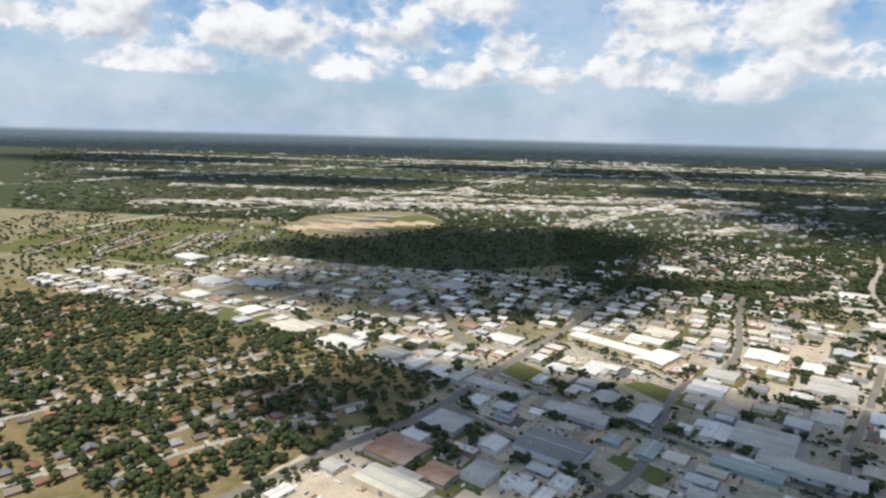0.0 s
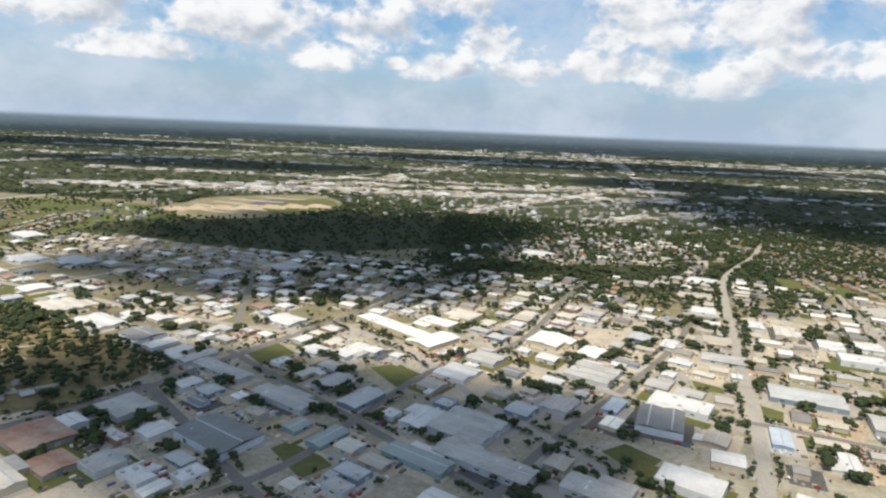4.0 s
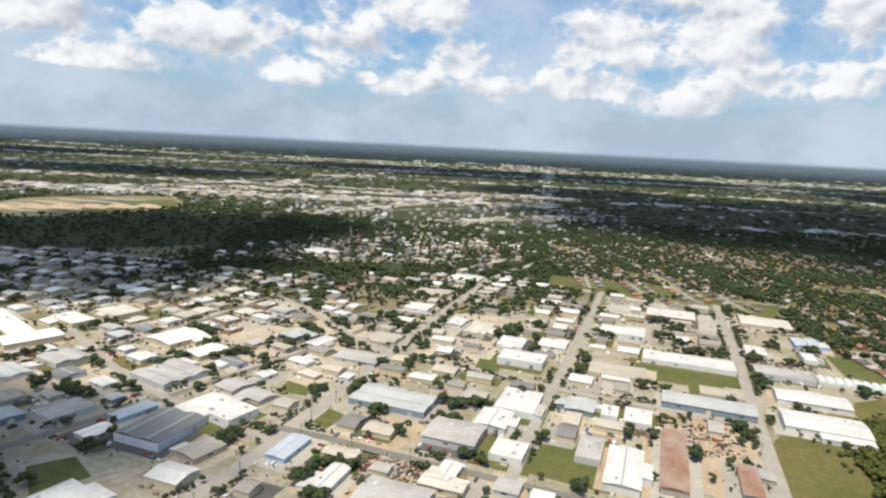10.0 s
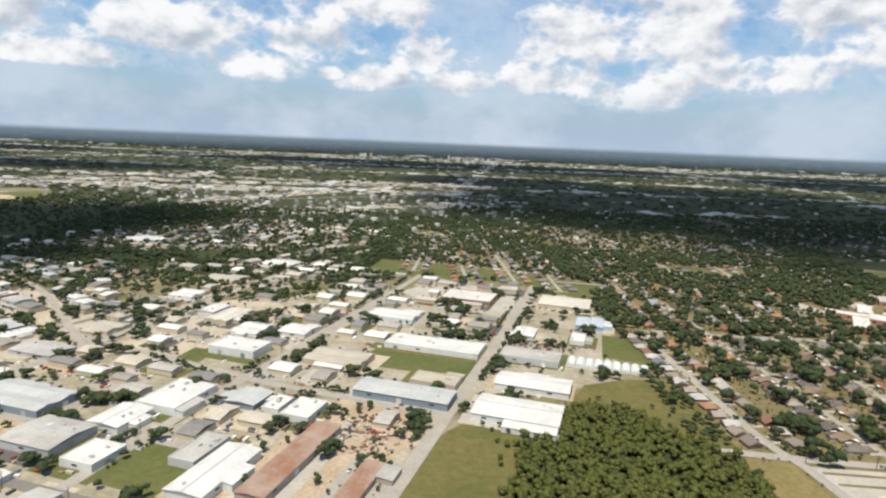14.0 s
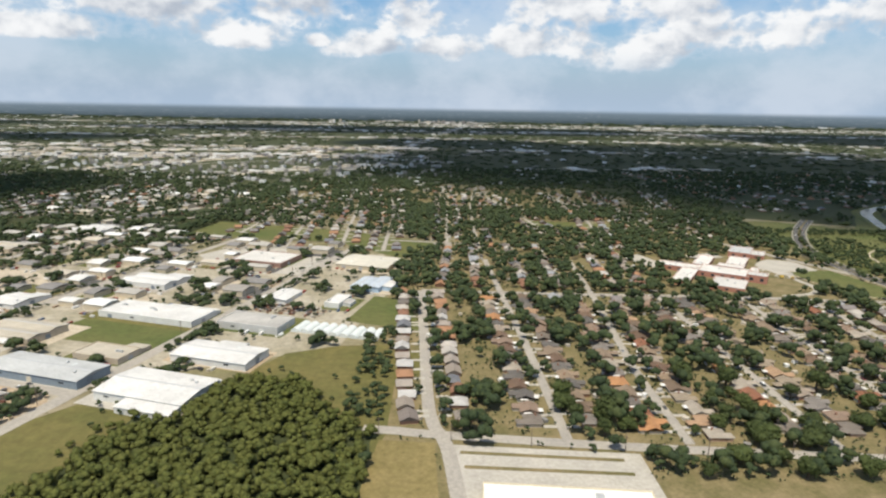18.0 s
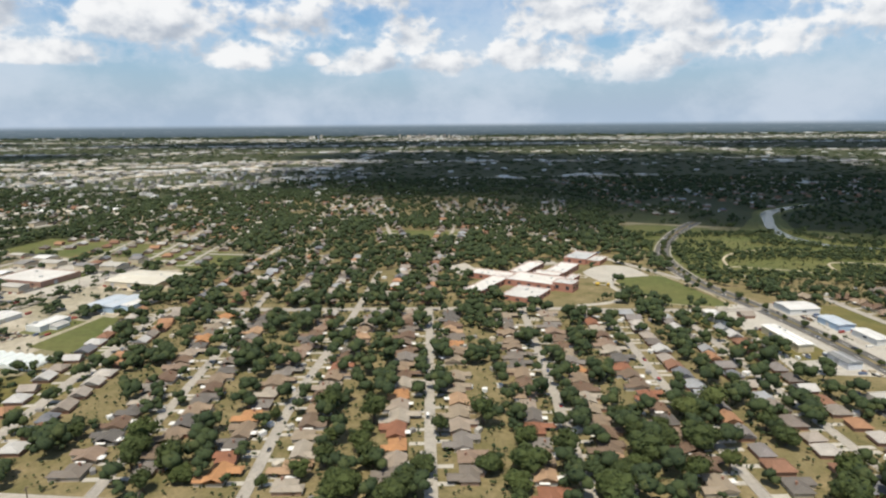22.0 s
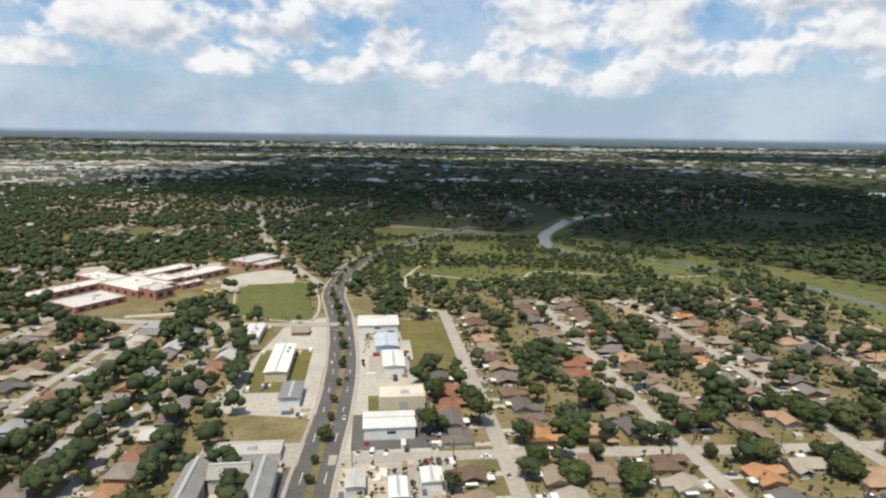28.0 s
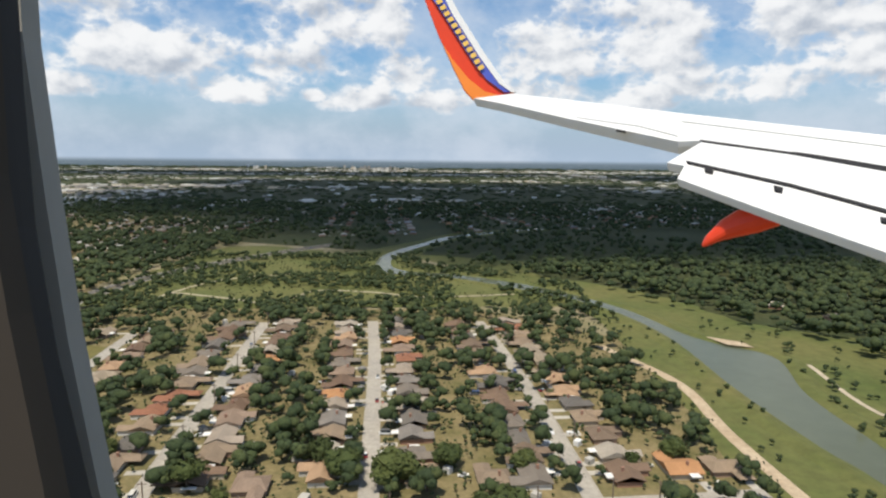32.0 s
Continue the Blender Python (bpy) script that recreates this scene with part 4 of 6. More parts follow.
def works(x, y, w, d, h, ang, look_, seed):
    """A shed, workshop or store: walls, roof, doors, windows and what stands on the roof."""
    r = random.Random(seed)
    turn = ang
    if x < 880:
        h *= 0.8
    if d > w * 1.15:
        w, d, turn = d, w, ang + 90
    pitched = look_ not in ("super", "conc", "school", "schoolb") and (r.random() < 0.8 or look_ == "rust")
    kind = {"super": "supermarket", "apart": "apartment_block", "school": "school_wing", "schoolb": "school_hall", "redwhite": "filling_station"}.get(look_, "warehouse" if w * d > 300 else "workshop")
    ob = thing(kind, pose(x, y, 0, 0, 0, turn), "%s %s with %s roof" % (LOOKS[look_], kind.replace("_", " "), "a low pitched" if pitched else "a flat parapet"), "building", "works buildings")
    wm, rm = M["wall_" + look_], M["roof_" + look_]
    rise = min(d * 0.055, 1.1) if look_ != "apart" else 1.9
    if pitched:
        bays = 1 if d < 15 or look_ in ("rust", "hot", "apart") or r.random() < 0.3 else (2 if d < 24 else 3)
        bd = d / bays
        rise = min(bd * 0.085, 1.1) if bays > 1 else rise
        g, gr, gc = Geo(), Geo(), Geo()
        for k in range(bays):
            v = (k + 0.5 - bays / 2) * bd
            step = 0.5 * (r.random() < 0.35) if bays > 1 else 0.0
            g.gable_walls(0, v, 0, w, bd, h - step, rise - 0.2)
            gr.gable(0, v, h - step, w, bd, rise, 0.35 if bays == 1 else 0.04, 0.14)
            gc.gable(0, v, h - step + rise - 0.02, w + 0.1, 0.7, 0.08, 0.05, 0.05)
        part("wall", g, wm, ob)
        roof = part("roof", gr, rm, ob)
        part("ridge_cap", gc, rm if look_ == "rust" else M["unit"], roof)
        slope = rise / (bd / 2)
        if w > 16 and look_ in ("white", "grey", "cream", "blue", "tan", "hot", "slate"):
            for k in range(r.randint(1, 3)):
                u, v = r.uniform(-w * 0.4, w * 0.4), r.choice((-1, 1)) * bd * r.uniform(0.15, 0.32)
                if bays == 2:
                    continue
                zz = h + rise - abs(v) * slope
                if r.random() < 0.5:
                    g = Geo().add([(u - 0.5, v - 1.4, zz + 1.4 * slope * (1 if v > 0 else -1) + 0.06), (u + 0.5, v - 1.4, zz + 1.4 * slope * (1 if v > 0 else -1) + 0.06), (u + 0.5, v + 1.4, zz - 1.4 * slope * (1 if v > 0 else -1) + 0.06), (u - 0.5, v + 1.4, zz - 1.4 * slope * (1 if v > 0 else -1) + 0.06)], [(0, 1, 2, 3)])
                    part("skylight", g, M["skylight"], roof)
                else:
                    part("roof_vent", Geo().box(u, v, zz - 0.1, 0.9, 0.9, 0.6).gable(u, v, zz + 0.5, 1.0, 1.0, 0.25, 0.1, 0.05), M["unit"], roof)
    else:
        g = Geo().box(0, 0, 0, w, d, h)
        for sx, sy, ww, dd in ((0, -1, w, 0.3), (0, 1, w, 0.3), (-1, 0, 0.3, d - 0.6), (1, 0, 0.3, d - 0.6)):
            g.box(sx * (w / 2 - 0.15), sy * (d / 2 - 0.15), h, ww, dd, 0.45)
        part("wall", g, wm, ob)
        roof = part("roof", Geo().box(0, 0, h + 0.004, w - 0.62, d - 0.62, 0.12), rm, ob)
        for k in range(r.randint(1, 4)):
            u, v = r.uniform(-w * 0.4, w * 0.4), r.uniform(-d * 0.4, d * 0.4)
            s = r.uniform(0.8, 1.7)
            part("roof_unit", Geo().box(u, v, h + 0.12, s * 1.5, s, 0.75).box(u, v, h + 0.87, s, s * 0.6, 0.12), M["unit"], roof)
    n = max(1, int(w / 12))
    for sgn in (-1, 1):
        for k in range(n):
            u = -w / 2 + (k + 0.5) * w / n + r.uniform(-0.6, 0.6)
            if r.random() < 0.6:
                part("roller_door", Geo().box(u, sgn * (d / 2 + 0.03), 0.02, min(2.4, w / n * 0.6), 0.1, min(2.5, h * 0.66)), M["door"], ob)
            else:
                part("window", Geo().box(u, sgn * (d / 2 + 0.02), h * 0.45, min(2.2, w / n * 0.55), 0.07, 0.7), M["glass"], ob)
    part("end_door", Geo().box(w / 2 + 0.03, r.uniform(-d * 0.2, d * 0.2), 0.02, 0.1, min(2.6, d * 0.4), min(2.5, h * 0.7)), M["door"], ob)
    if w > 13 and h > 2.0 and x < 880 and look_ != "super" and r.random() < 0.6:
        aw, ad, ah = w * r.uniform(0.28, 0.62), r.uniform(3.0, 6.5), h * r.uniform(0.62, 0.85)
        sgn, au = r.choice((-1, 1)), r.choice((-1, 0, 1))
        au, av = au * (w - aw) * 0.48, sgn * (d / 2 + ad / 2 - 0.02)
        annex = part("annex", Geo().box(au, av, 0, aw, ad, ah), wm, ob)
        lo, hi = (-0.25, 0.3) if sgn > 0 else (0.3, -0.25)
        p = [(au + e * (aw / 2 + 0.25), av + f * (ad / 2 + 0.25 * (f == sgn)), ah + q + (hi if f > 0 else lo) * -sgn * (1 if sgn > 0 else -1) + 0.3) for q in (0, 0.1) for e, f in ((-1, -1), (1, -1), (1, 1), (-1, 1))]
        part("lean_to_roof", Geo().add(p, [(3, 2, 1, 0), (4, 5, 6, 7), (0, 1, 5, 4), (1, 2, 6, 5), (2, 3, 7, 6), (3, 0, 4, 7)]), M["roof_" + r.choice((look_, look_, "grey", "white"))], annex)
        c, s = math.cos(radians(turn)), math.sin(radians(turn))
        stamp_box(x + au * c - av * s, y + au * s + av * c, aw, ad, turn, 2, 0.6)
    stamp_box(x, y, w, d, turn, 2, 1.0)
    return ob


LOTS = {k: Geo() for k in ("concrete", "parking", "caliche", "asphalt", "dirt", "dry", "grass")}


litter = []
lot_levels = []


def lot(x, y, w, d, ang, seed):
    """The paved or dusty plot that a building stands on."""
    r = random.Random(seed)
    g = LOTS[r.choices(list(LOTS), (5, 4, 4, 3, 2, 2, 4))[0]]
    pw, pd = w + r.uniform(4, 13), d + r.uniform(4, 13)
    ox, oy = r.uniform(-3, 3), r.uniform(-3, 3)
    c, s = math.cos(radians(ang)), math.sin(radians(ang))
    for _ in range(r.randint(6, 15)):
        a, b = r.uniform(-0.5, 0.5) * pw + ox, r.choice((-1, 1)) * (d / 2 + r.uniform(1.2, 6)) + oy
        litter.append((x + a * c - b * s, y + a * s + b * c, ang, r.random()))
    reach = math.hypot(pw, pd) / 2
    used = {q[3] for q in lot_levels if math.hypot(q[0] - x, q[1] - y) < q[2] + reach}
    level = next((k for k in range(8) if k not in used), None)
    if level is None:
        return
    lot_levels.append((x, y, reach, level))
    z = 0.038 + 0.004 * level
    g.add([(x + (ox + a * pw / 2) * c - (oy + b * pd / 2) * s, y + (ox + a * pw / 2) * s + (oy + b * pd / 2) * c, z) for a, b in ((-1, -1), (1, -1), (1, 1), (-1, 1))], [(0, 1, 2, 3)])


placed = []
for k, (x, y, w, d, h, a, s) in enumerate(WORKS):
    works(x, y, w, d, h, a, s, 100 + k)
    lot(x, y, w, d, a, 100 + k)
    placed.append((x, y))

# school: one complex of joined brick wings round courts, all square to each other
def school():
    """Wings: centre x, y, length, width, height, turned a quarter or not, look of the roof."""
    ob = thing("school", pose(820, 604, 0, 0, 0, 59), "sprawling red-brick school of joined wings with white flat roofs", "school")
    c, s = math.cos(radians(59)), math.sin(radians(59))
    r = random.Random(44)
    for x, y, w, d, h, roof_m in ((799, 598, 40, 10.5, 3.0, "school"), (804, 620, 12, 30, 3.1, "school"), (826, 636, 32, 10, 3.05, "school"), (827, 605, 20, 30, 3.5, "school"), (818, 578, 23, 19, 2.6, "schoolb"),
                                  (848, 633, 28, 12, 3.2, "school"), (842, 592, 10, 12, 4.7, "schoolb"), (836, 616, 9, 16, 3.9, "school"), (850, 612, 13, 5, 2.3, "school"), (867, 668, 24, 15, 3.6, "blue"), (876, 661, 16, 10, 2.7, "schoolb")):
        u, v = (x - 820) * c + (y - 604) * s, (y - 604) * c - (x - 820) * s
        g = Geo().box(u, v, 0, w, d, h)
        for sx, sy, ww, dd in ((0, -1, w, 0.35), (0, 1, w, 0.35), (-1, 0, 0.35, d - 0.7), (1, 0, 0.35, d - 0.7)):
            g.box(u + sx * (w / 2 - 0.175), v + sy * (d / 2 - 0.175), h, ww, dd, 0.3)
        wing = part("wing", g, M["wall_schoolb"], ob)
        part("roof", Geo().box(u, v, h + 0.004, w - 0.72, d - 0.72, 0.1), M["roof_" + roof_m], wing)
        g = Geo()
        for sx, sy, ww, dd in ((0, -1, w + 0.16, 0.2), (0, 1, w + 0.16, 0.2), (-1, 0, 0.2, d - 0.3), (1, 0, 0.2, d - 0.3)):
            g.box(u + sx * w / 2, v + sy * d / 2, h + 0.3, ww, dd, 0.16)
        part("coping", g, M["white_trim"], wing)
        for k in range(r.randint(2, 4)):
            a, b, q = u + r.uniform(-w, w) * 0.38, v + r.uniform(-d, d) * 0.3, r.uniform(0.6, 1.3)
            part("roof_unit", Geo().box(a, b, h + 0.1, q * 1.6, q, 0.55).box(a, b, h + 0.65, q, q * 0.6, 0.1), M["unit"], wing)
        n = max(2, int(w / 5))
        for k in range(n):
            a = u - w / 2 + (k + 0.5) * w / n
            for sgn in (-1, 1):
                part("window", Geo().box(a, v + sgn * (d / 2 + 0.01), h * 0.30, min(2.6, w / n * 0.62), 0.08, h * 0.42), M["glass"], wing)
        n = max(1, int(d / 6))
        for k in range(n):
            b = v - d / 2 + (k + 0.5) * d / n
            part("window", Geo().box(u - w / 2 - 0.01, b, h * 0.30, 0.08, 2.0, h * 0.42), M["glass"], wing)
        stamp_box(x, y, w, d, 59, 2, 2.5)


school()
for cx, cy, rad in ((866, 606, 4.2), (858, 622, 3.0)):
    strip("path", [(cx + rad * math.cos(k * math.pi / 6), cy + rad * math.sin(k * math.pi / 6)) for k in range(13)], 1.3, M["parking"], "pale ring path in the school garden", 0.056, 1, category="path")


def play_frame(x, y, ang):
    ob = thing("climbing_frame", pose(x, y, 0.03, 0, 0, ang), "yellow climbing frame with a slide in the school garden", "climbing frame", "school climbing frames")
    for sx in (-1, 1):
        for sy in (-1, 1):
            part("post", Geo().box(sx * 1.0, sy * 0.6, 0, 0.14, 0.14, 1.5), M["yellow"], ob)
    part("deck", Geo().box(0, 0, 0.8, 2.1, 1.3, 0.12), M["yellow"], ob)
    part("roof", Geo().gable(0, 0, 1.5, 2.2, 1.4, 0.5, 0.15, 0.06), M["yellow"], ob)
    part("slide", Geo().add([(1.05, -0.3, 0.86), (3.0, -0.3, 0.1), (3.0, 0.3, 0.1), (1.05, 0.3, 0.86), (1.05, -0.3, 0.94), (3.0, -0.3, 0.18), (3.0, 0.3, 0.18), (1.05, 0.3, 0.94)], [(3, 2, 1, 0), (4, 5, 6, 7), (0, 1, 5, 4), (1, 2, 6, 5), (2, 3, 7, 6), (3, 0, 4, 7)]), M["yellow"], ob)


play_frame(862, 600, 20)
play_frame(868, 598, 75)

# smaller sheds that fill the blocks along the works roads
FILL_LOOKS = ["white", "white", "white", "hot", "white", "grey", "grey", "grey", "blue", "cream", "cream", "tan", "tan", "slate", "rust", "super"]
sheds = 0


far_shed_walls, far_shed_roofs = Geo(), Geo()


def far_shed(x, y, w, d, h, ang):
    """A shed too far off to tell its parts: it goes into the joined meshes."""
    c, s = math.cos(radians(ang)), math.sin(radians(ang))
    for big_g, small_g in ((far_shed_walls, Geo().gable_walls(0, 0, 0, w, d, h, d * 0.08)), (far_shed_roofs, Geo().gable(0, 0, h, w, d, d * 0.09, 0.3, 0.14))):
        big_g.add([(x + u * c - v * s, y + u * s + v * c, z) for u, v, z in small_g.v], small_g.f)
    stamp_box(x, y, w, d, ang, 2, 1.0)


def shed_row(points, off, ang, count_seed, keep=0.85, near=True):
    global sheds
    r = random.Random(count_seed)
    line = smooth_line(points, 5.0)
    along = r.uniform(0, 8)
    for p, q in zip(line, line[1:]):
        along -= (q - p).length
        if along > 0:
            continue
        t = (q - p).normalized()
        w, d, h = r.uniform(6.5, 16), r.uniform(6.5, 14), r.uniform(2.4, 3.6)
        along = w + r.uniform(1.5, 5)
        x, y = p.x + t.y * off * (1 + d / 60), p.y - t.x * off * (1 + d / 60)
        if r.random() > keep or stamp_box(x, y, w, d, ang, None, 1.2):
            continue
        sheds += 1
        if near and sheds < 225:
            works(x, y, w, d, h, ang, r.choice(FILL_LOOKS), count_seed * 50 + sheds)
            lot(x, y, w, d, ang, 1000 + sheds)
        else:
            far_shed(x, y, w, d, h, ang)
            lot(x, y, w, d, ang, 2000 + sheds)


for k, nm in enumerate(("diagonal_road", "west_lane", "middle_lane", "cross_lane_one", "cross_lane_two", "cross_lane_three", "cross_lane_four", "rail_side_road", "shed_street", "far_lane")):
    for j, off in enumerate((-12, 12, -28, 28)):
        if nm == "diagonal_road" and off < 0:
            continue
        shed_row(ROADS[nm][0], off, -28, 11 + k * 4 + j)
for k, nm in enumerate(("grid_street", "grid_street_east", "works_road_south", "works_road_mid", "concrete_avenue")):
    for j, off in enumerate((-13, 13, -29, 29)):
        if nm == "grid_street_east" and off > 0:
            continue
        shed_row(ROADS[nm][0][:6], off, -16, 71 + k * 4 + j, 0.7)
for k in range(9):
    y0 = 545 + 22 * k
    shed_row([(-420 + 8 * k, y0 + 95), (-200, y0 + 40), (20, y0 - 10), (180, y0 - 40)], 0, -24, 131 + k, 0.8, False)

for k, pts in enumerate(([(70, 660), (200, 690), (430, 720)], [(90, 760), (260, 800), (430, 840)], [(150, 880), (300, 910), (430, 960)], [(330, 700), (390, 800), (450, 900)], [(-300, 690), (-180, 670), (0, 690)])):
    for off in (-11, 11):
        shed_row(pts, off, -20 if k < 3 else 60, 161 + 2 * k + (off > 0), 0.5, False)
for key, g in LOTS.items():
    tagged(new("paved_lots", g.mesh("paved_lots", M[key])), "pale %s plots round the works buildings" % key, "paving", "", "stuff")
yard_things = Geo()
for x, y, a, q in litter:
    if cell(x, y) == 0:
        yard_things.box(x, y, 0.04, 1.2 + 2.2 * q, 0.9 + 0.3 * q, 0.5 + 0.6 * (q * 7 % 1), radians(a + (90 if q * 13 % 1 > 0.4 else 0)))
tagged(new("yard_clutter", yard_things.mesh("yard_clutter", M["clutter"])), "small vehicles, skips, pallets and crates left in the works yards", "yard clutter", "", "stuff")
far_works = thing("far_sheds", Matrix.Identity(4), "distant metal sheds packed along the rail side", "sheds", "", "stuff")
tagged(part("far_shed_walls", far_shed_walls, M["wall_cream"], far_works), kind="stuff")
tagged(part("far_shed_roofs", far_shed_roofs, M["far_roof"], far_works), kind="stuff")
works(676, 356, 46, 14, 4.0, -4, "hot", 990)


def greenhouse(x, y, ang):
    ob = thing("greenhouse", pose(x, y, 0, 0, 0, ang), "white plastic-covered arched greenhouse tunnel", "greenhouse", "greenhouses")
    g = Geo()
    for i, u in enumerate((-6.0, 6.0)):
        for k in range(9):
            a = math.pi * k / 8
            g.v.append((u, -math.cos(a) * 2.3, 0.02 + math.sin(a) * 2.0))
    g.f = [(k, k + 1, 10 + k, 9 + k) for k in range(8)] + [tuple(range(8, -1, -1)), tuple(range(9, 18))]
    part("cover", g, M["skylight"], ob)
    for k in range(5):
        u = -6.0 + 3.0 * k
        h = Geo()
        for i in range(9):
            a = math.pi * i / 8
            for du, rr in ((-0.06, 1.02), (0.06, 1.02)):
                h.v.append((u + du, -math.cos(a) * 2.3 * rr, 0.02 + math.sin(a) * 2.0 * rr))
        h.f = [(2 * i, 2 * i + 1, 2 * i + 3, 2 * i + 2) for i in range(8)]
        part("hoop", h, M["white_trim"], ob)
    stamp_box(x, y, 12, 5, ang, 2, 0.5)


for k in range(9):
    greenhouse(574.5 + 4.65 * k, 494 - 1.2 * k, 74)
# ---- houses ----
def house(kind):
    """One of several bungalow plans, built once at the origin with its front towards -y."""
    r = random.Random(900 + kind)
    w, d = r.uniform(6.8, 9.6), r.uniform(4.9, 6.0)
    h, rise = 1.6, r.uniform(0.85, 1.15)
    ob = thing("house", Matrix.Identity(4), "single-storey suburban house with %s shingle roof" % ("a hipped" if kind % 2 else "a gabled"), "house", "suburban houses")
    hip = 2.2 if kind % 2 else 0.0
    gw, gd = r.uniform(3.4, 4.3), r.uniform(2.2, 3.4)
    side = 1 if kind % 3 else -1
    gx, gy = side * (w / 2 - gw / 2), -d / 2 - gd / 2 + 0.6
    g = Geo().box(0, 0, 0, w, d, h) if hip else Geo().gable_walls(0, 0, 0, w, d, h, rise - 0.12)
    g.box(gx, gy, 0, gw, gd, h)
    part("wall", g, M["house_wall"], ob)
    g = Geo().gable(0, 0, h, w, d, rise, 0.42, 0.12, hip)
    # the wing's ridge runs towards the street
    wing = Geo().gable(0, 0, h, gd + 2.4, gw, rise * 0.72, 0.36, 0.12, 1.2 if hip else 0.0)
    g.add([(gx - v[1], gy + 1.1 + v[0], v[2]) for v in wing.v], wing.f)
    if kind in (2, 5, 7):
        back = Geo().gable(0, 0, h, 5.0, 3.6, rise * 0.6, 0.34, 0.12, 1.0)
        g.add([(-side * 2.2 - v[1], d / 2 + 1.2 + v[0], v[2]) for v in back.v], back.f)
    part("roof", g, M["shingle"], ob)
    if kind in (2, 3, 6):
        part("carport_roof", Geo().box(-side * (w / 2 + 0.9), -0.6, 1.35, 1.7, 2.8, 0.09), M["white_trim"], ob)
    part("garage_door", Geo().box(gx, gy - gd / 2 - 0.02, 0.02, gw * 0.72, 0.08, 1.25), M["white_trim"], ob)
    part("front_door", Geo().box(-side * 0.6, -d / 2 - 0.02, 0.02, 0.6, 0.08, 1.25), M["door"], ob)
    for k, u in enumerate((-side * (w / 2 - 1.4), -side * (w / 2 - 3.0))):
        part("window", Geo().box(u, -d / 2 - 0.015, 0.55, 1.0, 0.06, 0.75), M["glass"], ob)
    if kind in (1, 3, 4, 7):
        part("chimney", Geo().box(side * -1.2, 0.9, h, 0.55, 0.55, rise + 0.5).box(side * -1.2, 0.9, h + rise + 0.5, 0.66, 0.66, 0.1), M["chimney"], ob)
    if kind in (0, 4, 6):
        part("porch_roof", Geo().box(-side * 1.6, d / 2 + 0.9, 1.45, 2.6, 1.8, 0.1), M["white_trim"], ob)
    return ob


HOUSES = [house(k) for k in range(8)]
house_uses = [0] * 8
near_houses, far_house_rows, drives = [], [], Geo()


def house_at(x, y, ang, near, r):
    k = r.randrange(8)
    if near and len(near_houses) < 292:
        m = pose(x, y, 0, 0, 0, ang)
        if house_uses[k] == 0:
            HOUSES[k].matrix_world = m
            house_uses[k] = 1
        else:
            ob = copy_thing(HOUSES[k], m)
            ob.scale = (r.uniform(0.74, 0.9), r.uniform(0.9, 1.08), 1.0)
        near_houses.append((x, y))
    else:
        far_house_rows.append((x, y, ang, k))
    stamp_box(x, y, 8.0, 7.6, ang, 2, 0.1)


def houses_along(points, seed, near, pitch=11.0, set_back=9.8, sides=(-1, 1)):
    r = random.Random(seed)
    line = smooth_line(points, 1.0)
    for s in sides:
        along = r.uniform(3, 7)
        for p, q in zip(line, line[1:]):
            along -= (q - p).length
            if along > 0:
                continue
            along = pitch * r.uniform(0.9, 1.12)
            t = (q - p).normalized()
            off = set_back + r.uniform(-0.7, 0.9)
            x, y = p.x + t.y * off * s, p.y - t.x * off * s
            ang = math.degrees(math.atan2(-t.x * s, t.y * s)) - 90 + 180 + (r.uniform(-3, 3))
            if stamp_box(x, y, 7.6, 7.4, ang, None, 0.0):
                continue
            u = r.choice((-2.6, 2.6))
            drives.box(p.x + t.y * s * 4.0 + t.x * u, p.y - t.x * s * 4.0 + t.y * u, 0.03, 1.9, 4.6, 0.05, math.atan2(-t.x * s, t.y * s) + math.pi / 2)
            house_at(x, y, ang, near, r)


for k, nm in enumerate(("river_street_one", "river_street_two", "river_street_three", "river_street_four")):
    houses_along(ROADS[nm][0], 20 + k, True, 8.9)
houses_along(ROADS["cross_street"][0], 28, True, 9.4)
for k, nm in enumerate(("second_street", "third_street", "fourth_street", "fifth_street", "sixth_street", "seventh_street")):
    houses_along([p for p in ROADS[nm][0] if p[1] < 570], 30 + k, True, 8.2)
houses_along([(640, 402), (637, 440), (634, 480), (630, 560)], 41, True, 8.6)
houses_along(ROADS["school_street"][0], 42, True, 12, sides=(1,))
for k, nm in enumerate(("west_house_street", "west_house_street_two", "west_house_street_three")):
    houses_along(ROADS[nm][0], 44 + k, True, 11)
for k, (xa, xb) in enumerate(((640, 646), (662, 664), (692, 690), (712, 712), (744, 748), (764, 768))):
    houses_along([(xa, 566), ((xa + xb) / 2, 620), (xb, 690)], 230 + k, False, 9.0, 0.5, (1,))
r = random.Random(5)
NORTH = [((470 + 42 * k, 700), (455 + 42 * k, 1080)) for k in range(8)] + [((-420 - 60 * k, 300 + 30 * k), (-330 - 60 * k, 470 + 40 * k)) for k in range(7)]
NORTH += [((-330 - 10 * k, 260 + 45 * k), (-160 - 20 * k, 420 + 20 * k)) for k in range(2)] + [((820 + 40 * k, 740), (800 + 40 * k, 1040)) for k in range(3)]
NORTH += [((150 + 44 * k, 760 + 10 * k), (130 + 44 * k, 1050)) for k in range(6)] + [((-640 + 50 * k, 720), (-680 + 50 * k, 1000)) for k in range(5)]
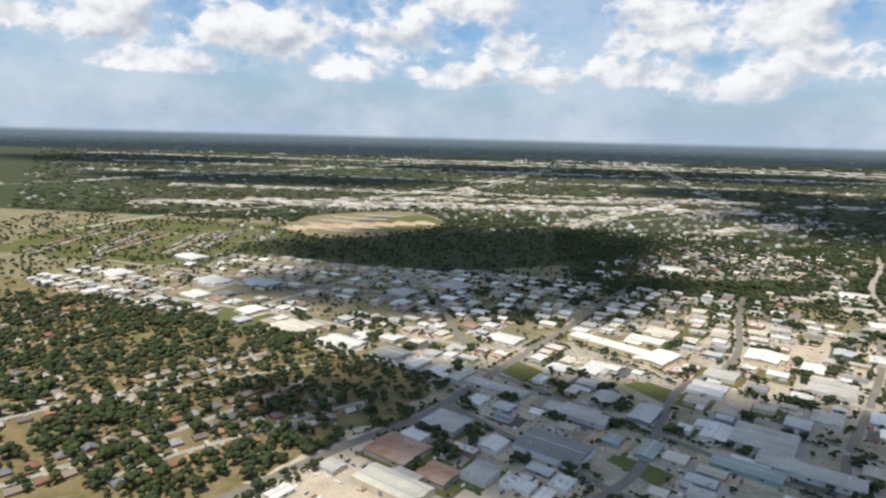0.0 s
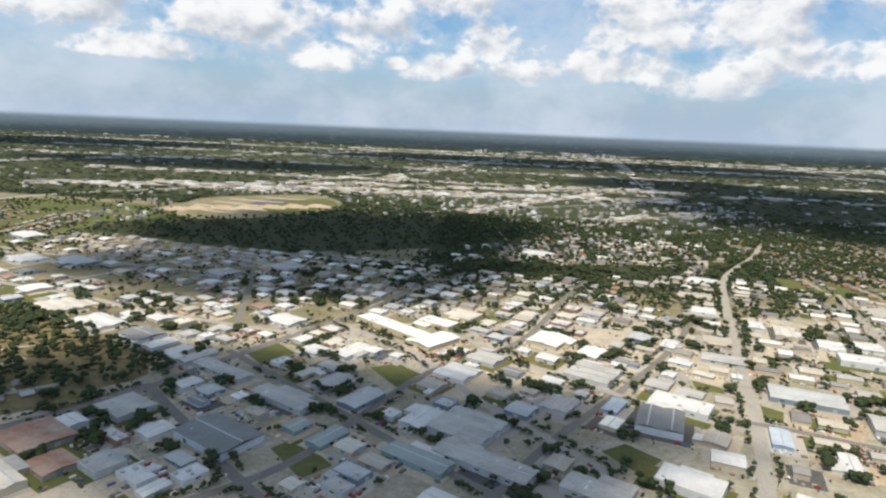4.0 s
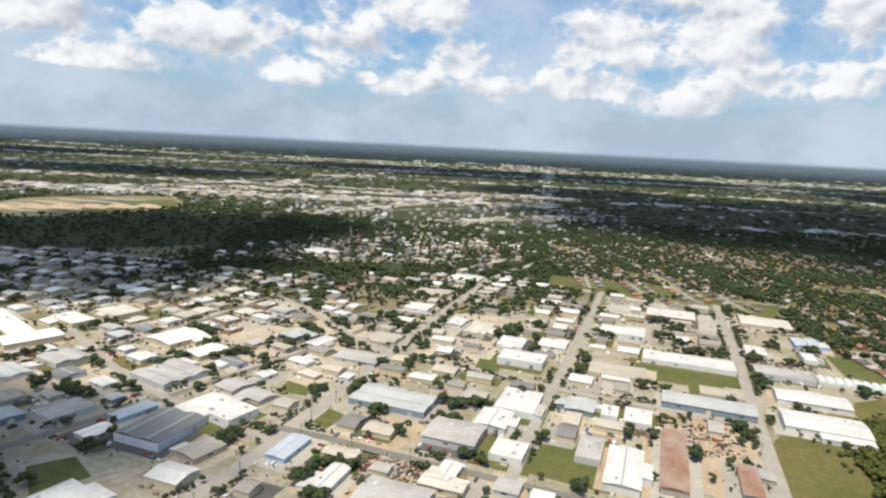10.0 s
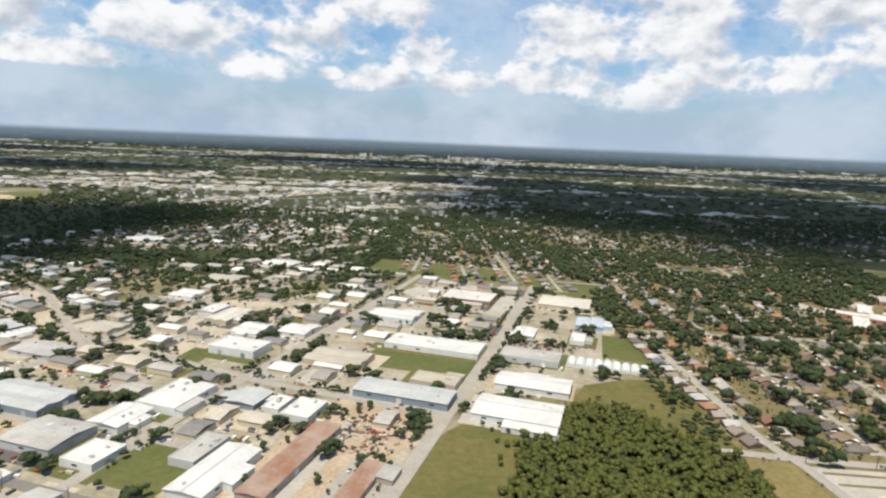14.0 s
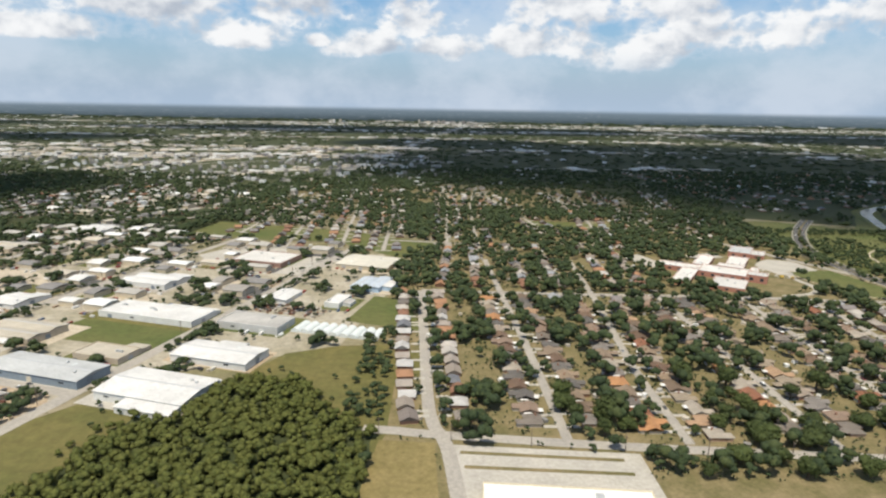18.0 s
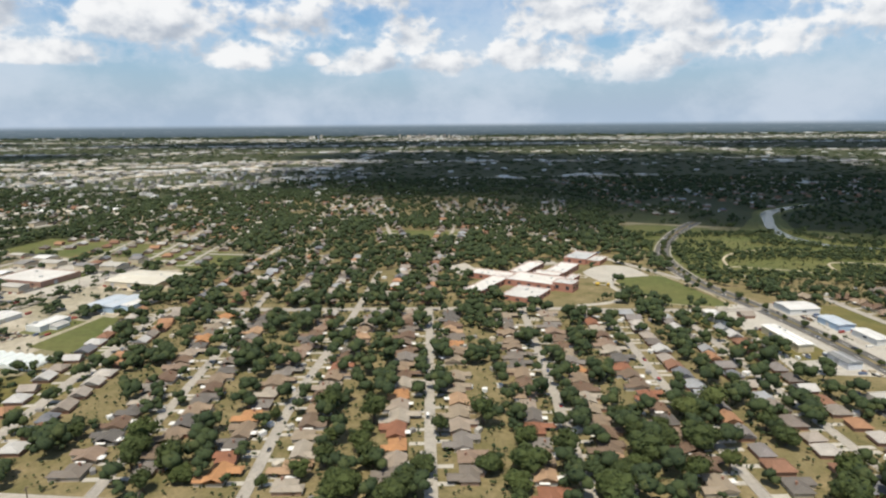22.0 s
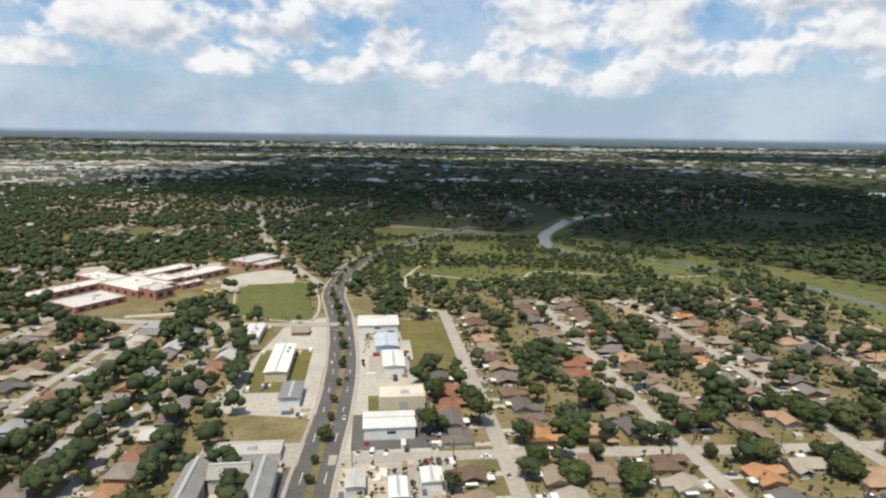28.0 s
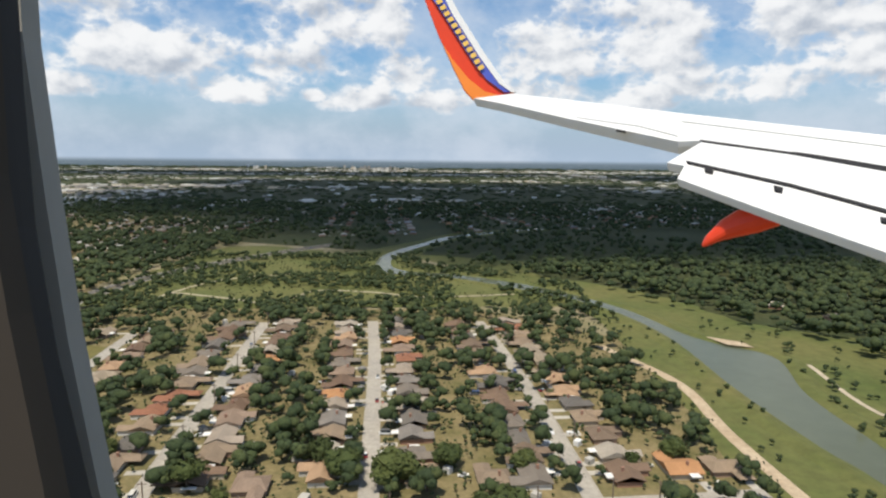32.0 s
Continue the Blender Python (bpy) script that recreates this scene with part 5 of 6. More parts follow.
for k, (a, b) in enumerate(NORTH):
    a, b = (a[0] + r.uniform(-14, 14), a[1] + r.uniform(-40, 40)), (b[0] + r.uniform(-30, 30), b[1] - r.uniform(0, 120))
    m_ = ((a[0] + b[0]) / 2 + r.uniform(-12, 12), (a[1] + b[1]) / 2)
    strip("road", [a, m_, b], 3.0, M["concrete"], "pale concrete street under trees", 0.045, 1, pad=-0.3)
    houses_along([a, (m_[0], m_[1]), b], 60 + k, False, 15)
for k in range(9):
    houses_along([(1000 + 60 * k, 880 + 20 * k), (960 + 60 * k, 1300)], 160 + k, False, 30)
for x, y, a in ((1262, 600, 20), (1248, 622, 70), (1300, 590, 10), (1290, 640, 40), (1340, 560, 30)):
    house_at(x, y, a, False, r)
tagged(new("driveway", drives.mesh("driveway", M["parking"])), "pale concrete driveways in front of the houses", "driveway", "", "stuff")
for k in range(8):
    if house_uses[k] == 0:
        house_at(-260 - 12 * k, 320, 30, True, r)
far_walls, far_roofs = Geo(), Geo()
for x, y, ang, k in far_house_rows:
    q = random.Random(int(x * 7 + y))
    ang += q.choice((0, 0, 90)) + q.uniform(-4, 4)
    x, y = x + q.uniform(-0.6, 0.6), y + q.uniform(-0.6, 0.6)
    w, d, c, s = q.uniform(5.4, 6.9), q.uniform(4.6, 6.4), math.cos(radians(ang)), math.sin(radians(ang))
    far_walls.box(x, y, 0, w, d, 1.7, radians(ang))
    gg = Geo().gable(0, 0, 1.7, w, d, 1.35, 0.4, 0.12, 2.0 if k % 2 else 0.0)
    far_roofs.add([(x + u * c - v * s, y + u * s + v * c, z) for u, v, z in gg.v], gg.f)
far_town = thing("far_houses", Matrix.Identity(4), "distant suburban houses scattered under trees", "houses", "", "stuff")
tagged(part("far_house_walls", far_walls, M["house_wall"], far_town), kind="stuff")
tagged(part("far_house_roofs", far_roofs, M["shingle_far"], far_town), kind="stuff")

huts = Geo()
for x, y in near_houses + [(q[0], q[1]) for q in far_house_rows]:
    q = random.Random(int(x * 3 + y * 5))
    a, u = q.uniform(0, 6.28), q.uniform(8, 10)
    hx, hy = x + math.cos(a) * u, y + math.sin(a) * u
    if q.random() < 0.7 and cell(hx, hy) == 0:
        huts.box(hx, hy, 0, q.uniform(1.4, 2.6), q.uniform(1.4, 2.2), q.uniform(1.0, 1.4), a)
tagged(new("garden_sheds", huts.mesh("garden_sheds", M["far_roof"])), "small pale garden sheds and carports behind the houses", "garden sheds", "", "stuff")
# ---- trees ----
def lump(r, n_lobes, leaves, size=1.0, sub=1):
    """A crown one metre wide at unit size: several uneven lobes with tufts of leaves standing out of them."""
    g = Geo()
    bm = bmesh.new()
    bmesh.ops.create_icosphere(bm, subdivisions=sub, radius=1.0)
    base_v = [v.co.copy() for v in bm.verts]
    base_f = [tuple(v.index for v in f.verts) for f in bm.faces]
    bm.free()
    lobes = []
    for k in range(n_lobes):
        a = 2 * math.pi * k / n_lobes + r.uniform(-0.4, 0.4)
        rad = r.uniform(0.12, 0.30) if k else 0.0
        lobes.append((Vector((math.cos(a) * rad, math.sin(a) * rad, r.uniform(0.42, 0.72) if k else 0.66)), r.uniform(0.20, 0.32)))
    for c, rad in lobes:
        off = Vector((r.uniform(0, 50), r.uniform(0, 50), r.uniform(0, 50)))
        pts = []
        for v in base_v:
            q = rad * (0.86 + 0.42 * noise.noise(v * 2.1 + off) + r.uniform(-0.06, 0.06))
            pts.append((c + Vector((v.x, v.y, v.z * 0.86)) * q) * size)
        g.add(pts, base_f)
        for _ in range(leaves):
            d = Vector((r.gauss(0, 1), r.gauss(0, 1), r.gauss(0.35, 0.8))).normalized()
            p = c + Vector((d.x, d.y, d.z * 0.86)) * rad * r.uniform(0.9, 1.16)
            t = d.orthogonal().normalized()
            t.rotate(Matrix.Rotation(r.uniform(0, 6.28), 3, d))
            b = d.cross(t)
            s = r.uniform(0.03, 0.065)
            tip = d * s * r.uniform(0.3, 1.0)
            g.add([(p - t * s) * size, (p + b * s + tip) * size, (p + t * s) * size, (p - b * s * 0.8 + tip * 0.5) * size], [(0, 1, 2, 3)])
    return g


def tree(kind):
    r = random.Random(300 + kind)
    ob = thing("tree", Matrix.Identity(4), "leafy dark green %s tree with an uneven crown" % ("live oak", "spreading oak", "elm", "tall pecan", "young oak", "round tallow")[kind], "tree", "street trees")
    hgt = (6.2, 6.4, 7.0, 8.0, 4.2, 5.4)[kind]
    wide = (1.15, 1.2, 0.98, 0.82, 0.95, 1.02)[kind]
    crown = lump(r, (9, 10, 8, 8, 6, 7)[kind], 40, 1.0, 2 if kind < 2 else 1)
    crown.v = [(x * hgt * wide, y * hgt * wide, z * hgt) for x, y, z in crown.v]
    part("crown", crown, M["leaf"], ob)
    g = Geo()
    for x0, y0, x1, y1, z0, z1, ra, rb in ((0, 0, 0.05, 0.02, 0, 0.45, 0.055, 0.035), (0.05, 0.02, 0.2, 0.1, 0.4, 0.62, 0.026, 0.012), (0.05, 0.02, -0.18, 0.08, 0.38, 0.6, 0.026, 0.012), (0.05, 0.02, 0.02, -0.2, 0.42, 0.64, 0.024, 0.012)):
        ring = [(math.cos(k * math.pi / 3), math.sin(k * math.pi / 3)) for k in range(6)]
        v = [((x0 + c * ra) * hgt, (y0 + s * ra) * hgt, z0 * hgt) for c, s in ring] + [((x1 + c * rb) * hgt, (y1 + s * rb) * hgt, z1 * hgt) for c, s in ring]
        g.add(v, [(k, (k + 1) % 6, 6 + (k + 1) % 6, 6 + k) for k in range(6)])
    part("trunk", g, M["bark"], ob)
    return ob


TREES = [tree(k) for k in range(6)]
tree_used = [0] * 6
near_trees = []


def tree_at(x, y, r, kind=None, scale=None):
    k = r.choices(range(6), (4, 4, 3, 2, 3, 3))[0] if kind is None else kind
    sc = r.uniform(0.75, 1.2) if scale is None else scale
    m = pose(x, y, 0, 0, 0, r.uniform(0, 360))
    if tree_used[k] == 0:
        TREES[k].matrix_world = m
        tree_used[k] = 1
        return
    ob = copy_thing(TREES[k], m)
    ob.scale = (sc * r.uniform(0.9, 1.1), sc * r.uniform(0.9, 1.1), sc)


class Canopy:
    """Many trees of low detail in one mesh, built with arrays."""

    def __init__(self, seeds, lobes, leaves, sub=1):
        self.forms = []
        for s in seeds:
            g = lump(random.Random(s), lobes, leaves, 1.0, sub)
            self.forms.append((np.array(g.v, np.float32), g.f))
        self.rows = [[] for _ in seeds]

    def put(self, x, y, wide, tall, r):
        self.rows[r.randrange(len(self.forms))].append((x, y, wide, tall, r.uniform(0, 6.28)))

    def build(self, name, mat, label, category):
        vs, loops, starts, totals, base = [], [], [], [], 0
        count = 0
        for (v, f), rows in zip(self.forms, self.rows):
            if not rows:
                continue
            a = np.array(rows, np.float32)
            c, s = np.cos(a[:, 4])[:, None], np.sin(a[:, 4])[:, None]
            x = (v[None, :, 0] * c - v[None, :, 1] * s) * a[:, 2:3] + a[:, 0:1]
            y = (v[None, :, 0] * s + v[None, :, 1] * c) * a[:, 2:3] + a[:, 1:2]
            z = v[None, :, 2] * a[:, 3:4]
            vs.append(np.stack([x, y, z], 2).reshape(-1, 3))
            flat_f = np.array([i for q in f for i in q], np.int32)
            tot = np.array([len(q) for q in f], np.int32)
            n = len(rows)
            loops.append((flat_f[None, :] + (np.arange(n, dtype=np.int32) * len(v))[:, None] + base).ravel())
            totals.append(np.tile(tot, n))
            base += n * len(v)
            count += n
        vs, loops, totals = np.concatenate(vs), np.concatenate(loops), np.concatenate(totals)
        starts = np.concatenate([[0], np.cumsum(totals)[:-1]]).astype(np.int32)
        me = bpy.data.meshes.new(name)
        me.vertices.add(len(vs))
        me.vertices.foreach_set("co", vs.ravel())
        me.loops.add(len(loops))
        me.loops.foreach_set("vertex_index", loops)
        me.polygons.add(len(totals))
        me.polygons.foreach_set("loop_start", starts)
        me.polygons.foreach_set("loop_total", totals)
        me.materials.append(mat)
        me.update(calc_edges=True)
        return tagged(new(name, me), label, category, "", "stuff")


yard = Canopy(range(500, 510), 4, 6)          # trees among the nearer houses
wood = Canopy(range(520, 527), 3, 2)          # closed woods
far_wood = Canopy(range(540, 545), 3, 1)      # far off
r = random.Random(77)


def scatter(n, box, codes, canopy, size, near_y=None, clump=0.0, cut=None):
    """n tries of a tree inside box where the ground is free; cut: thins them with a large pattern."""
    x0, x1, y0, y1 = box
    for _ in range(n):
        x, y = r.uniform(x0, x1), r.uniform(y0, y1)
        if cell(x, y) not in codes:
            continue
        if clump and noise.noise(Vector((x * clump, y * clump, 3.3))) < (cut or 0):
            continue
        s = r.uniform(*size)
        if near_y and y < near_y and len(near_trees) < 290 and all((x - a) ** 2 + (y - b) ** 2 > 12 for a, b in near_trees[-60:]):
            near_trees.append((x, y))
            tree_at(x, y, r, None, s / 6.0)
            continue
        canopy.put(x, y, s * r.uniform(0.82, 1.15), s, r)


scatter(80, (608, 621, 400, 492), (0, 3), yard, (2.4, 5.4))
# no trees on the shops' lots by the avenue
stamp_poly([(902, 552), (934, 550), (940, 470), (942, 440), (922, 440), (912, 480)], 1)
stamp_poly([(946, 550), (962, 550), (966, 448), (948, 448)], 1)
# riverside and middle suburbs: trees in yards
scatter(380, (945, 1172, 430, 600), (0,), yard, (3.8, 7.8), 478)
scatter(1250, (945, 1172, 440, 606), (0,), yard, (2.2, 8.0), None, 0.06, -0.06)
scatter(440, (640, 935, 372, 560), (0,), yard, (4.8, 8.8), 438)
scatter(2500, (615, 935, 372, 575), (0,), yard, (3.2, 9.6), None, 0.05, -0.04)
scatter(200, (-330, -90, 235, 420), (0,), yard, (3.6, 6.4), 330)
scatter(4600, (-520, -105, 225, 520), (0,), yard, (3.4, 9.0), None, 0.05, -0.36)
# works district: few trees, in clumps
scatter(1500, (-120, 620, 270, 780), (0,), yard, (1.8, 4.8), None, 0.06, 0.0)
for _ in range(640):
    cx, cy, stretch = r.uniform(-110, 600), 275 + 470 * r.random() ** 1.1, r.choice((0, 0, 1))
    if cell(cx, cy) != 0:
        continue
    for _ in range(r.randint(3, 15)):
        u, v = r.gauss(0, 3.2 + 5.5 * stretch), r.gauss(0, 3.2 - 1.6 * stretch)
        a = radians(-16 if cx > 280 else -28) + (math.pi / 2 if cx % 2 > 1 else 0)
        x, y = cx + u * math.cos(a) - v * math.sin(a), cy + u * math.sin(a) + v * math.cos(a)
        if cell(x, y) == 0:
            s = r.uniform(2.2, 6.8)
            yard.put(x, y, s * r.uniform(1.0, 1.35), s, r)
for nm in ("concrete_avenue", "grid_street", "grid_street_east", "works_road_south", "works_road_mid", "diagonal_road", "west_lane", "middle_lane", "cross_lane_one", "cross_lane_two", "cross_lane_three", "cross_lane_four", "shed_street", "far_lane"):
    pts, wide, _ = ROADS[nm]
    line = smooth_line(pts, 2.6)
    for p, q in zip(line, line[1:]):
        t = (q - p).normalized()
        for sgn in (-1, 1):
            if noise.noise(Vector((p.x * 0.05, p.y * 0.05, sgn * 4.0))) < 0.08:
                continue
            o = sgn * (wide / 2 + r.uniform(1.4, 3.4))
            x, y = p.x - t.y * o, p.y + t.x * o
            if cell(x, y) == 0:
                s = r.uniform(1.4, 4.2)
                yard.put(x, y, s * r.uniform(1.0, 1.4), s, r)
scatter(2600, (-500, 300, 520, 820), (0,), yard, (2.2, 5.4), None, 0.03, -0.05)
# closed wood beside the meadow
thicket = Canopy(range(560, 566), 5, 14)
scatter(4200, (500, 624, 262, 440), (5,), thicket, (2.2, 5.2))
for _ in range(520):
    x, y = r.uniform(505, 630), r.uniform(264, 446)
    near_edge = any(cell(x + a, y + b) == 5 for a, b in ((7, 0), (-7, 0), (0, 7), (0, -7), (4, 4)))
    if cell(x, y) == 3 and near_edge and noise.noise(Vector((x * 0.08, y * 0.08, 9.1))) > -0.15:
        s = r.uniform(1.3, 3.8)
        thicket.put(x, y, s * r.uniform(0.9, 1.3), s, r)
thicket.build("thicket", M["leaf_thicket"], "bright green thicket beside the meadow", "trees")
scatter(50, (520, 606, 395, 445), (3,), yard, (1.6, 3.4))
# park scrub
scatter(3300, (925, 1165, 612, 770), (3,), yard, (1.6, 4.8), None, 0.03, -0.16)
scatter(260, (925, 1170, 596, 622), (0, 3), yard, (3.0, 5.0))
scatter(110, (1150, 1180, 420, 610), (3,), yard, (1.4, 2.8))
scatter(90, (1196, 1236, 420, 600), (3,), yard, (1.6, 3.4))
for k in range(34):
    t = k / 33
    p = smooth_line(AVENUE, 6.0)[int(t * 60)]
    tree_at(p.x + r.uniform(-0.6, 0.6), p.y + r.uniform(-1.5, 1.5), r, r.choice((4, 5, 4)), r.uniform(0.6, 0.85))
# woods and leafy suburbs to the north
scatter(4300, (610, 935, 560, 860), (0, 5), wood, (3.6, 8.4), None, 0.05, -0.4)
scatter(4200, (420, 640, 690, 1120), (0, 5), wood, (3.8, 7.4), None, 0.02, -0.3)
scatter(2000, (-420, 200, 740, 1240), (5,), wood, (5.5, 8.5))
scatter(300, (-170, -60, 345, 430), (5,), yard, (4.0, 7.0))
scatter(4300, (40, 460, 600, 1150), (0, 5), wood, (4.2, 7.8), None, 0.02, -0.42)
scatter(2700, (-900, -330, 540, 1150), (0,), wood, (3.8, 7.4), None, 0.02, -0.2)
scatter(3600, (930, 1600, 690, 1300), (0, 5), wood, (5.0, 8.4), None, 0.014, -0.36)
scatter(4600, (1150, 1600, 400, 760), (5,), wood, (4.6, 9.6))
scatter(500, (1180, 1420, 600, 760), (0,), wood, (4.4, 7.4))
scatter(2200, (500, 930, 800, 1300), (0, 5), wood, (5.0, 8.4), None, 0.014, -0.35)
scatter(1300, (640, 940, 640, 1000), (0, 5), wood, (3.8, 8.0), None, 0.03, -0.1)
# shrubs and hedges in the yards
shrubs = Canopy(range(580, 586), 2, 3)
scatter(5200, (945, 1172, 425, 606), (0,), shrubs, (0.8, 2.3))
scatter(6000, (615, 935, 372, 575), (0,), shrubs, (0.8, 2.4))
scatter(3600, (-110, 610, 255, 620), (0,), shrubs, (0.7, 2.2), None, 0.05, -0.05)
scatter(2600, (925, 1165, 612, 770), (3,), shrubs, (0.7, 2.0), None, 0.05, -0.2)
shrubs.build("shrubs", M["leaf_far"], "low dark shrubs and hedges in yards and verges", "shrubs")
scatter(300, (615, 935, 372, 575), (0,), yard, (4.0, 9.0), None, 0.05, -0.1)
yard.build("suburb_trees", M["leaf_far"], "dark green oaks standing between houses and sheds", "trees")
wood.build("woods", M["leaf_far"], "closed dark green woodland", "trees")
# far plain in ten-metre cells: 1 where shops, lots or roads lie
far_occ = np.zeros((1200, 420), np.uint8)
far_lots = {k: Geo() for k in ("parking", "caliche", "dry", "grass")}
far_blocks = Geo()


def far_cell(x, y):
    return min(max(int((x + 5400) / 10), 0), 1199), min(max(int((y - 900) / 10), 0), 419)


def corridor(x, y, ang, length, wide, rate):
    """A far road with its lots, shops and depots on both sides."""
    c, s = math.cos(radians(ang)), math.sin(radians(ang))
    far_lots["parking"].box(x + c * length / 2, y + s * length / 2, 0.0, length, 7, 0.05, radians(ang))
    u = 0.0
    while u < length:
        w = r.uniform(18, 60)
        for side in (-1, 1):
            d = r.uniform(14, 40) * wide
            px, py = x + c * (u + w / 2) - s * side * (5 + d / 2), y + s * (u + w / 2) + c * side * (5 + d / 2)
            if r.random() > rate or (py < 1570 and cell(px, py) not in (0,)):
                continue
            far_lots[r.choices(list(far_lots), (5, 5, 1, 0))[0]].box(px, py, 0.0, w * 0.95, d, 0.04, radians(ang))
            for _ in range(r.randint(1, 3)):
                far_blocks.box(px + r.uniform(-w, w) * 0.3 * c, py + r.uniform(-d, d) * 0.3, 0, r.uniform(7, 24) * wide, r.uniform(6, 13) * wide, r.uniform(2.0, 3.6), radians(ang))
            for gx in range(-3, 4):
                for gy in range(-2, 3):
                    i, j = far_cell(px + gx * w / 7, py + gy * d / 5)
                    far_occ[i, j] = 1
        i, j = far_cell(x + c * u, y + s * u)
        far_occ[i, j] = 1
        u += w


for x, y, ang, length, wide, rate in ((-900, 1300, 12, 1300, 1.4, 0.9), (-700, 1420, 8, 1250, 1.4, 0.9), (-500, 1560, 14, 1150, 1.3, 0.85), (-1100, 1750, 4, 1700, 1.3, 0.7), (60, 1180, 62, 700, 1.0, 0.8), (250, 1120, 40, 520, 1.0, 0.7),
                                      (-1800, 2300, 3, 2600, 1.6, 0.6), (-2200, 3000, 2, 3600, 2.0, 0.6), (-3000, 3900, 1, 7500, 2.6, 0.7), (-1000, 4350, 0, 4800, 3.0, 0.8), (900, 2400, -4, 1500, 1.3, 0.45), (700, 1800, 6, 1100, 1.2, 0.4),
                                      (1000, 3200, -2, 2600, 2.0, 0.6), (1500, 1750, -12, 1200, 1.2, 0.5), (1250, 1230, -10, 800, 1.0, 0.4), (760, 1330, 8, 420, 1.0, 0.5), (-300, 1400, 80, 2400, 1.2, 0.4), (500, 1600, 84, 2600, 1.2, 0.35), (1700, 1500, 88, 2800, 1.3, 0.35), (1900, 2000, -6, 1800, 1.5, 0.5), (-1500, 1500, 70, 2600, 1.3, 0.4)):
    corridor(x, y, ang, length, wide, rate)
for _ in range(9500):
    y = 1100 + 3850 * r.random() ** 1.5
    x = r.uniform(-0.85 * y - 100, 1100 + 0.85 * y)
    if y < 1570 and cell(x, y) in (1, 2, 4):
        continue
    i, j = far_cell(x, y)
    dense = noise.noise(Vector((x * 0.0016, y * 0.0009, 7.7))) + 0.5 * noise.noise(Vector((x * 0.006, y * 0.0022, 1.7)))
    if far_occ[i, j] or dense < -0.55:
        continue
    s = 1 + (y - 1100) / 3000
    if r.random() < 0.16 - 0.2 * dense:
        far_blocks.box(x, y, 0, r.uniform(6, 10) * s, r.uniform(5, 8) * s, r.uniform(2.0, 3.2), r.uniform(0, 3))
        continue
    far_wood.put(x, y, r.uniform(12, 24) * s, r.uniform(4, 7.5), r)
last_wood = Canopy(range(590, 594), 2, 0)
for _ in range(5200):
    y = 4700 + 4200 * r.random()
    x = r.uniform(-0.8 * y - 100, 1100 + 0.8 * y)
    dense = noise.noise(Vector((x * 0.0009, y * 0.0016, 2.7))) + 0.6 * noise.noise(Vector((x * 0.004, y * 0.004, 5.7)))
    if dense > 0.22 or r.random() < 0.06:
        far_blocks.box(x, y, 0, r.uniform(20, 70), r.uniform(20, 50), r.uniform(3, 9), r.uniform(0, 3))
    else:
        last_wood.put(x, y, r.uniform(60, 130), r.uniform(7, 13), r)
last_wood.build("horizon_woods", M["leaf_far"], "dark woods along the horizon", "trees")
for _ in range(800):
    x, y = r.uniform(-500, 640), r.uniform(780, 1500)
    if cell(x, y) == 0:
        far_blocks.box(x, y, 0, r.uniform(4, 9), r.uniform(4, 7), r.uniform(3.4, 5.2), r.uniform(0, 3))
far_wood.build("distant_woods", M["leaf_far"], "blue-green woods reaching to the horizon", "trees")

for key, g in far_lots.items():
    tagged(new("far_lots", g.mesh("far_lots", M[key])), "far pale %s lots along distant roads" % key, "paving", "", "stuff")

# ---- far town ----
for k in range(5):
    far_blocks.box(-150 + 20 * k + r.uniform(-8, 8), 4550 + r.uniform(-60, 60), 0, r.uniform(12, 20), 16, r.uniform(8, 26), 0.1)
for k in range(16):
    far_blocks.box(480 + 26 * k + r.uniform(-12, 12), 4500 + r.uniform(-60, 60), 0, r.uniform(10, 20), 16, r.uniform(8, 30), 0.1)
tagged(new("distant_town", far_blocks.mesh("distant_town", M["far_roof"])), "distant pale flat-roofed shops, depots and towers", "buildings", "", "stuff")

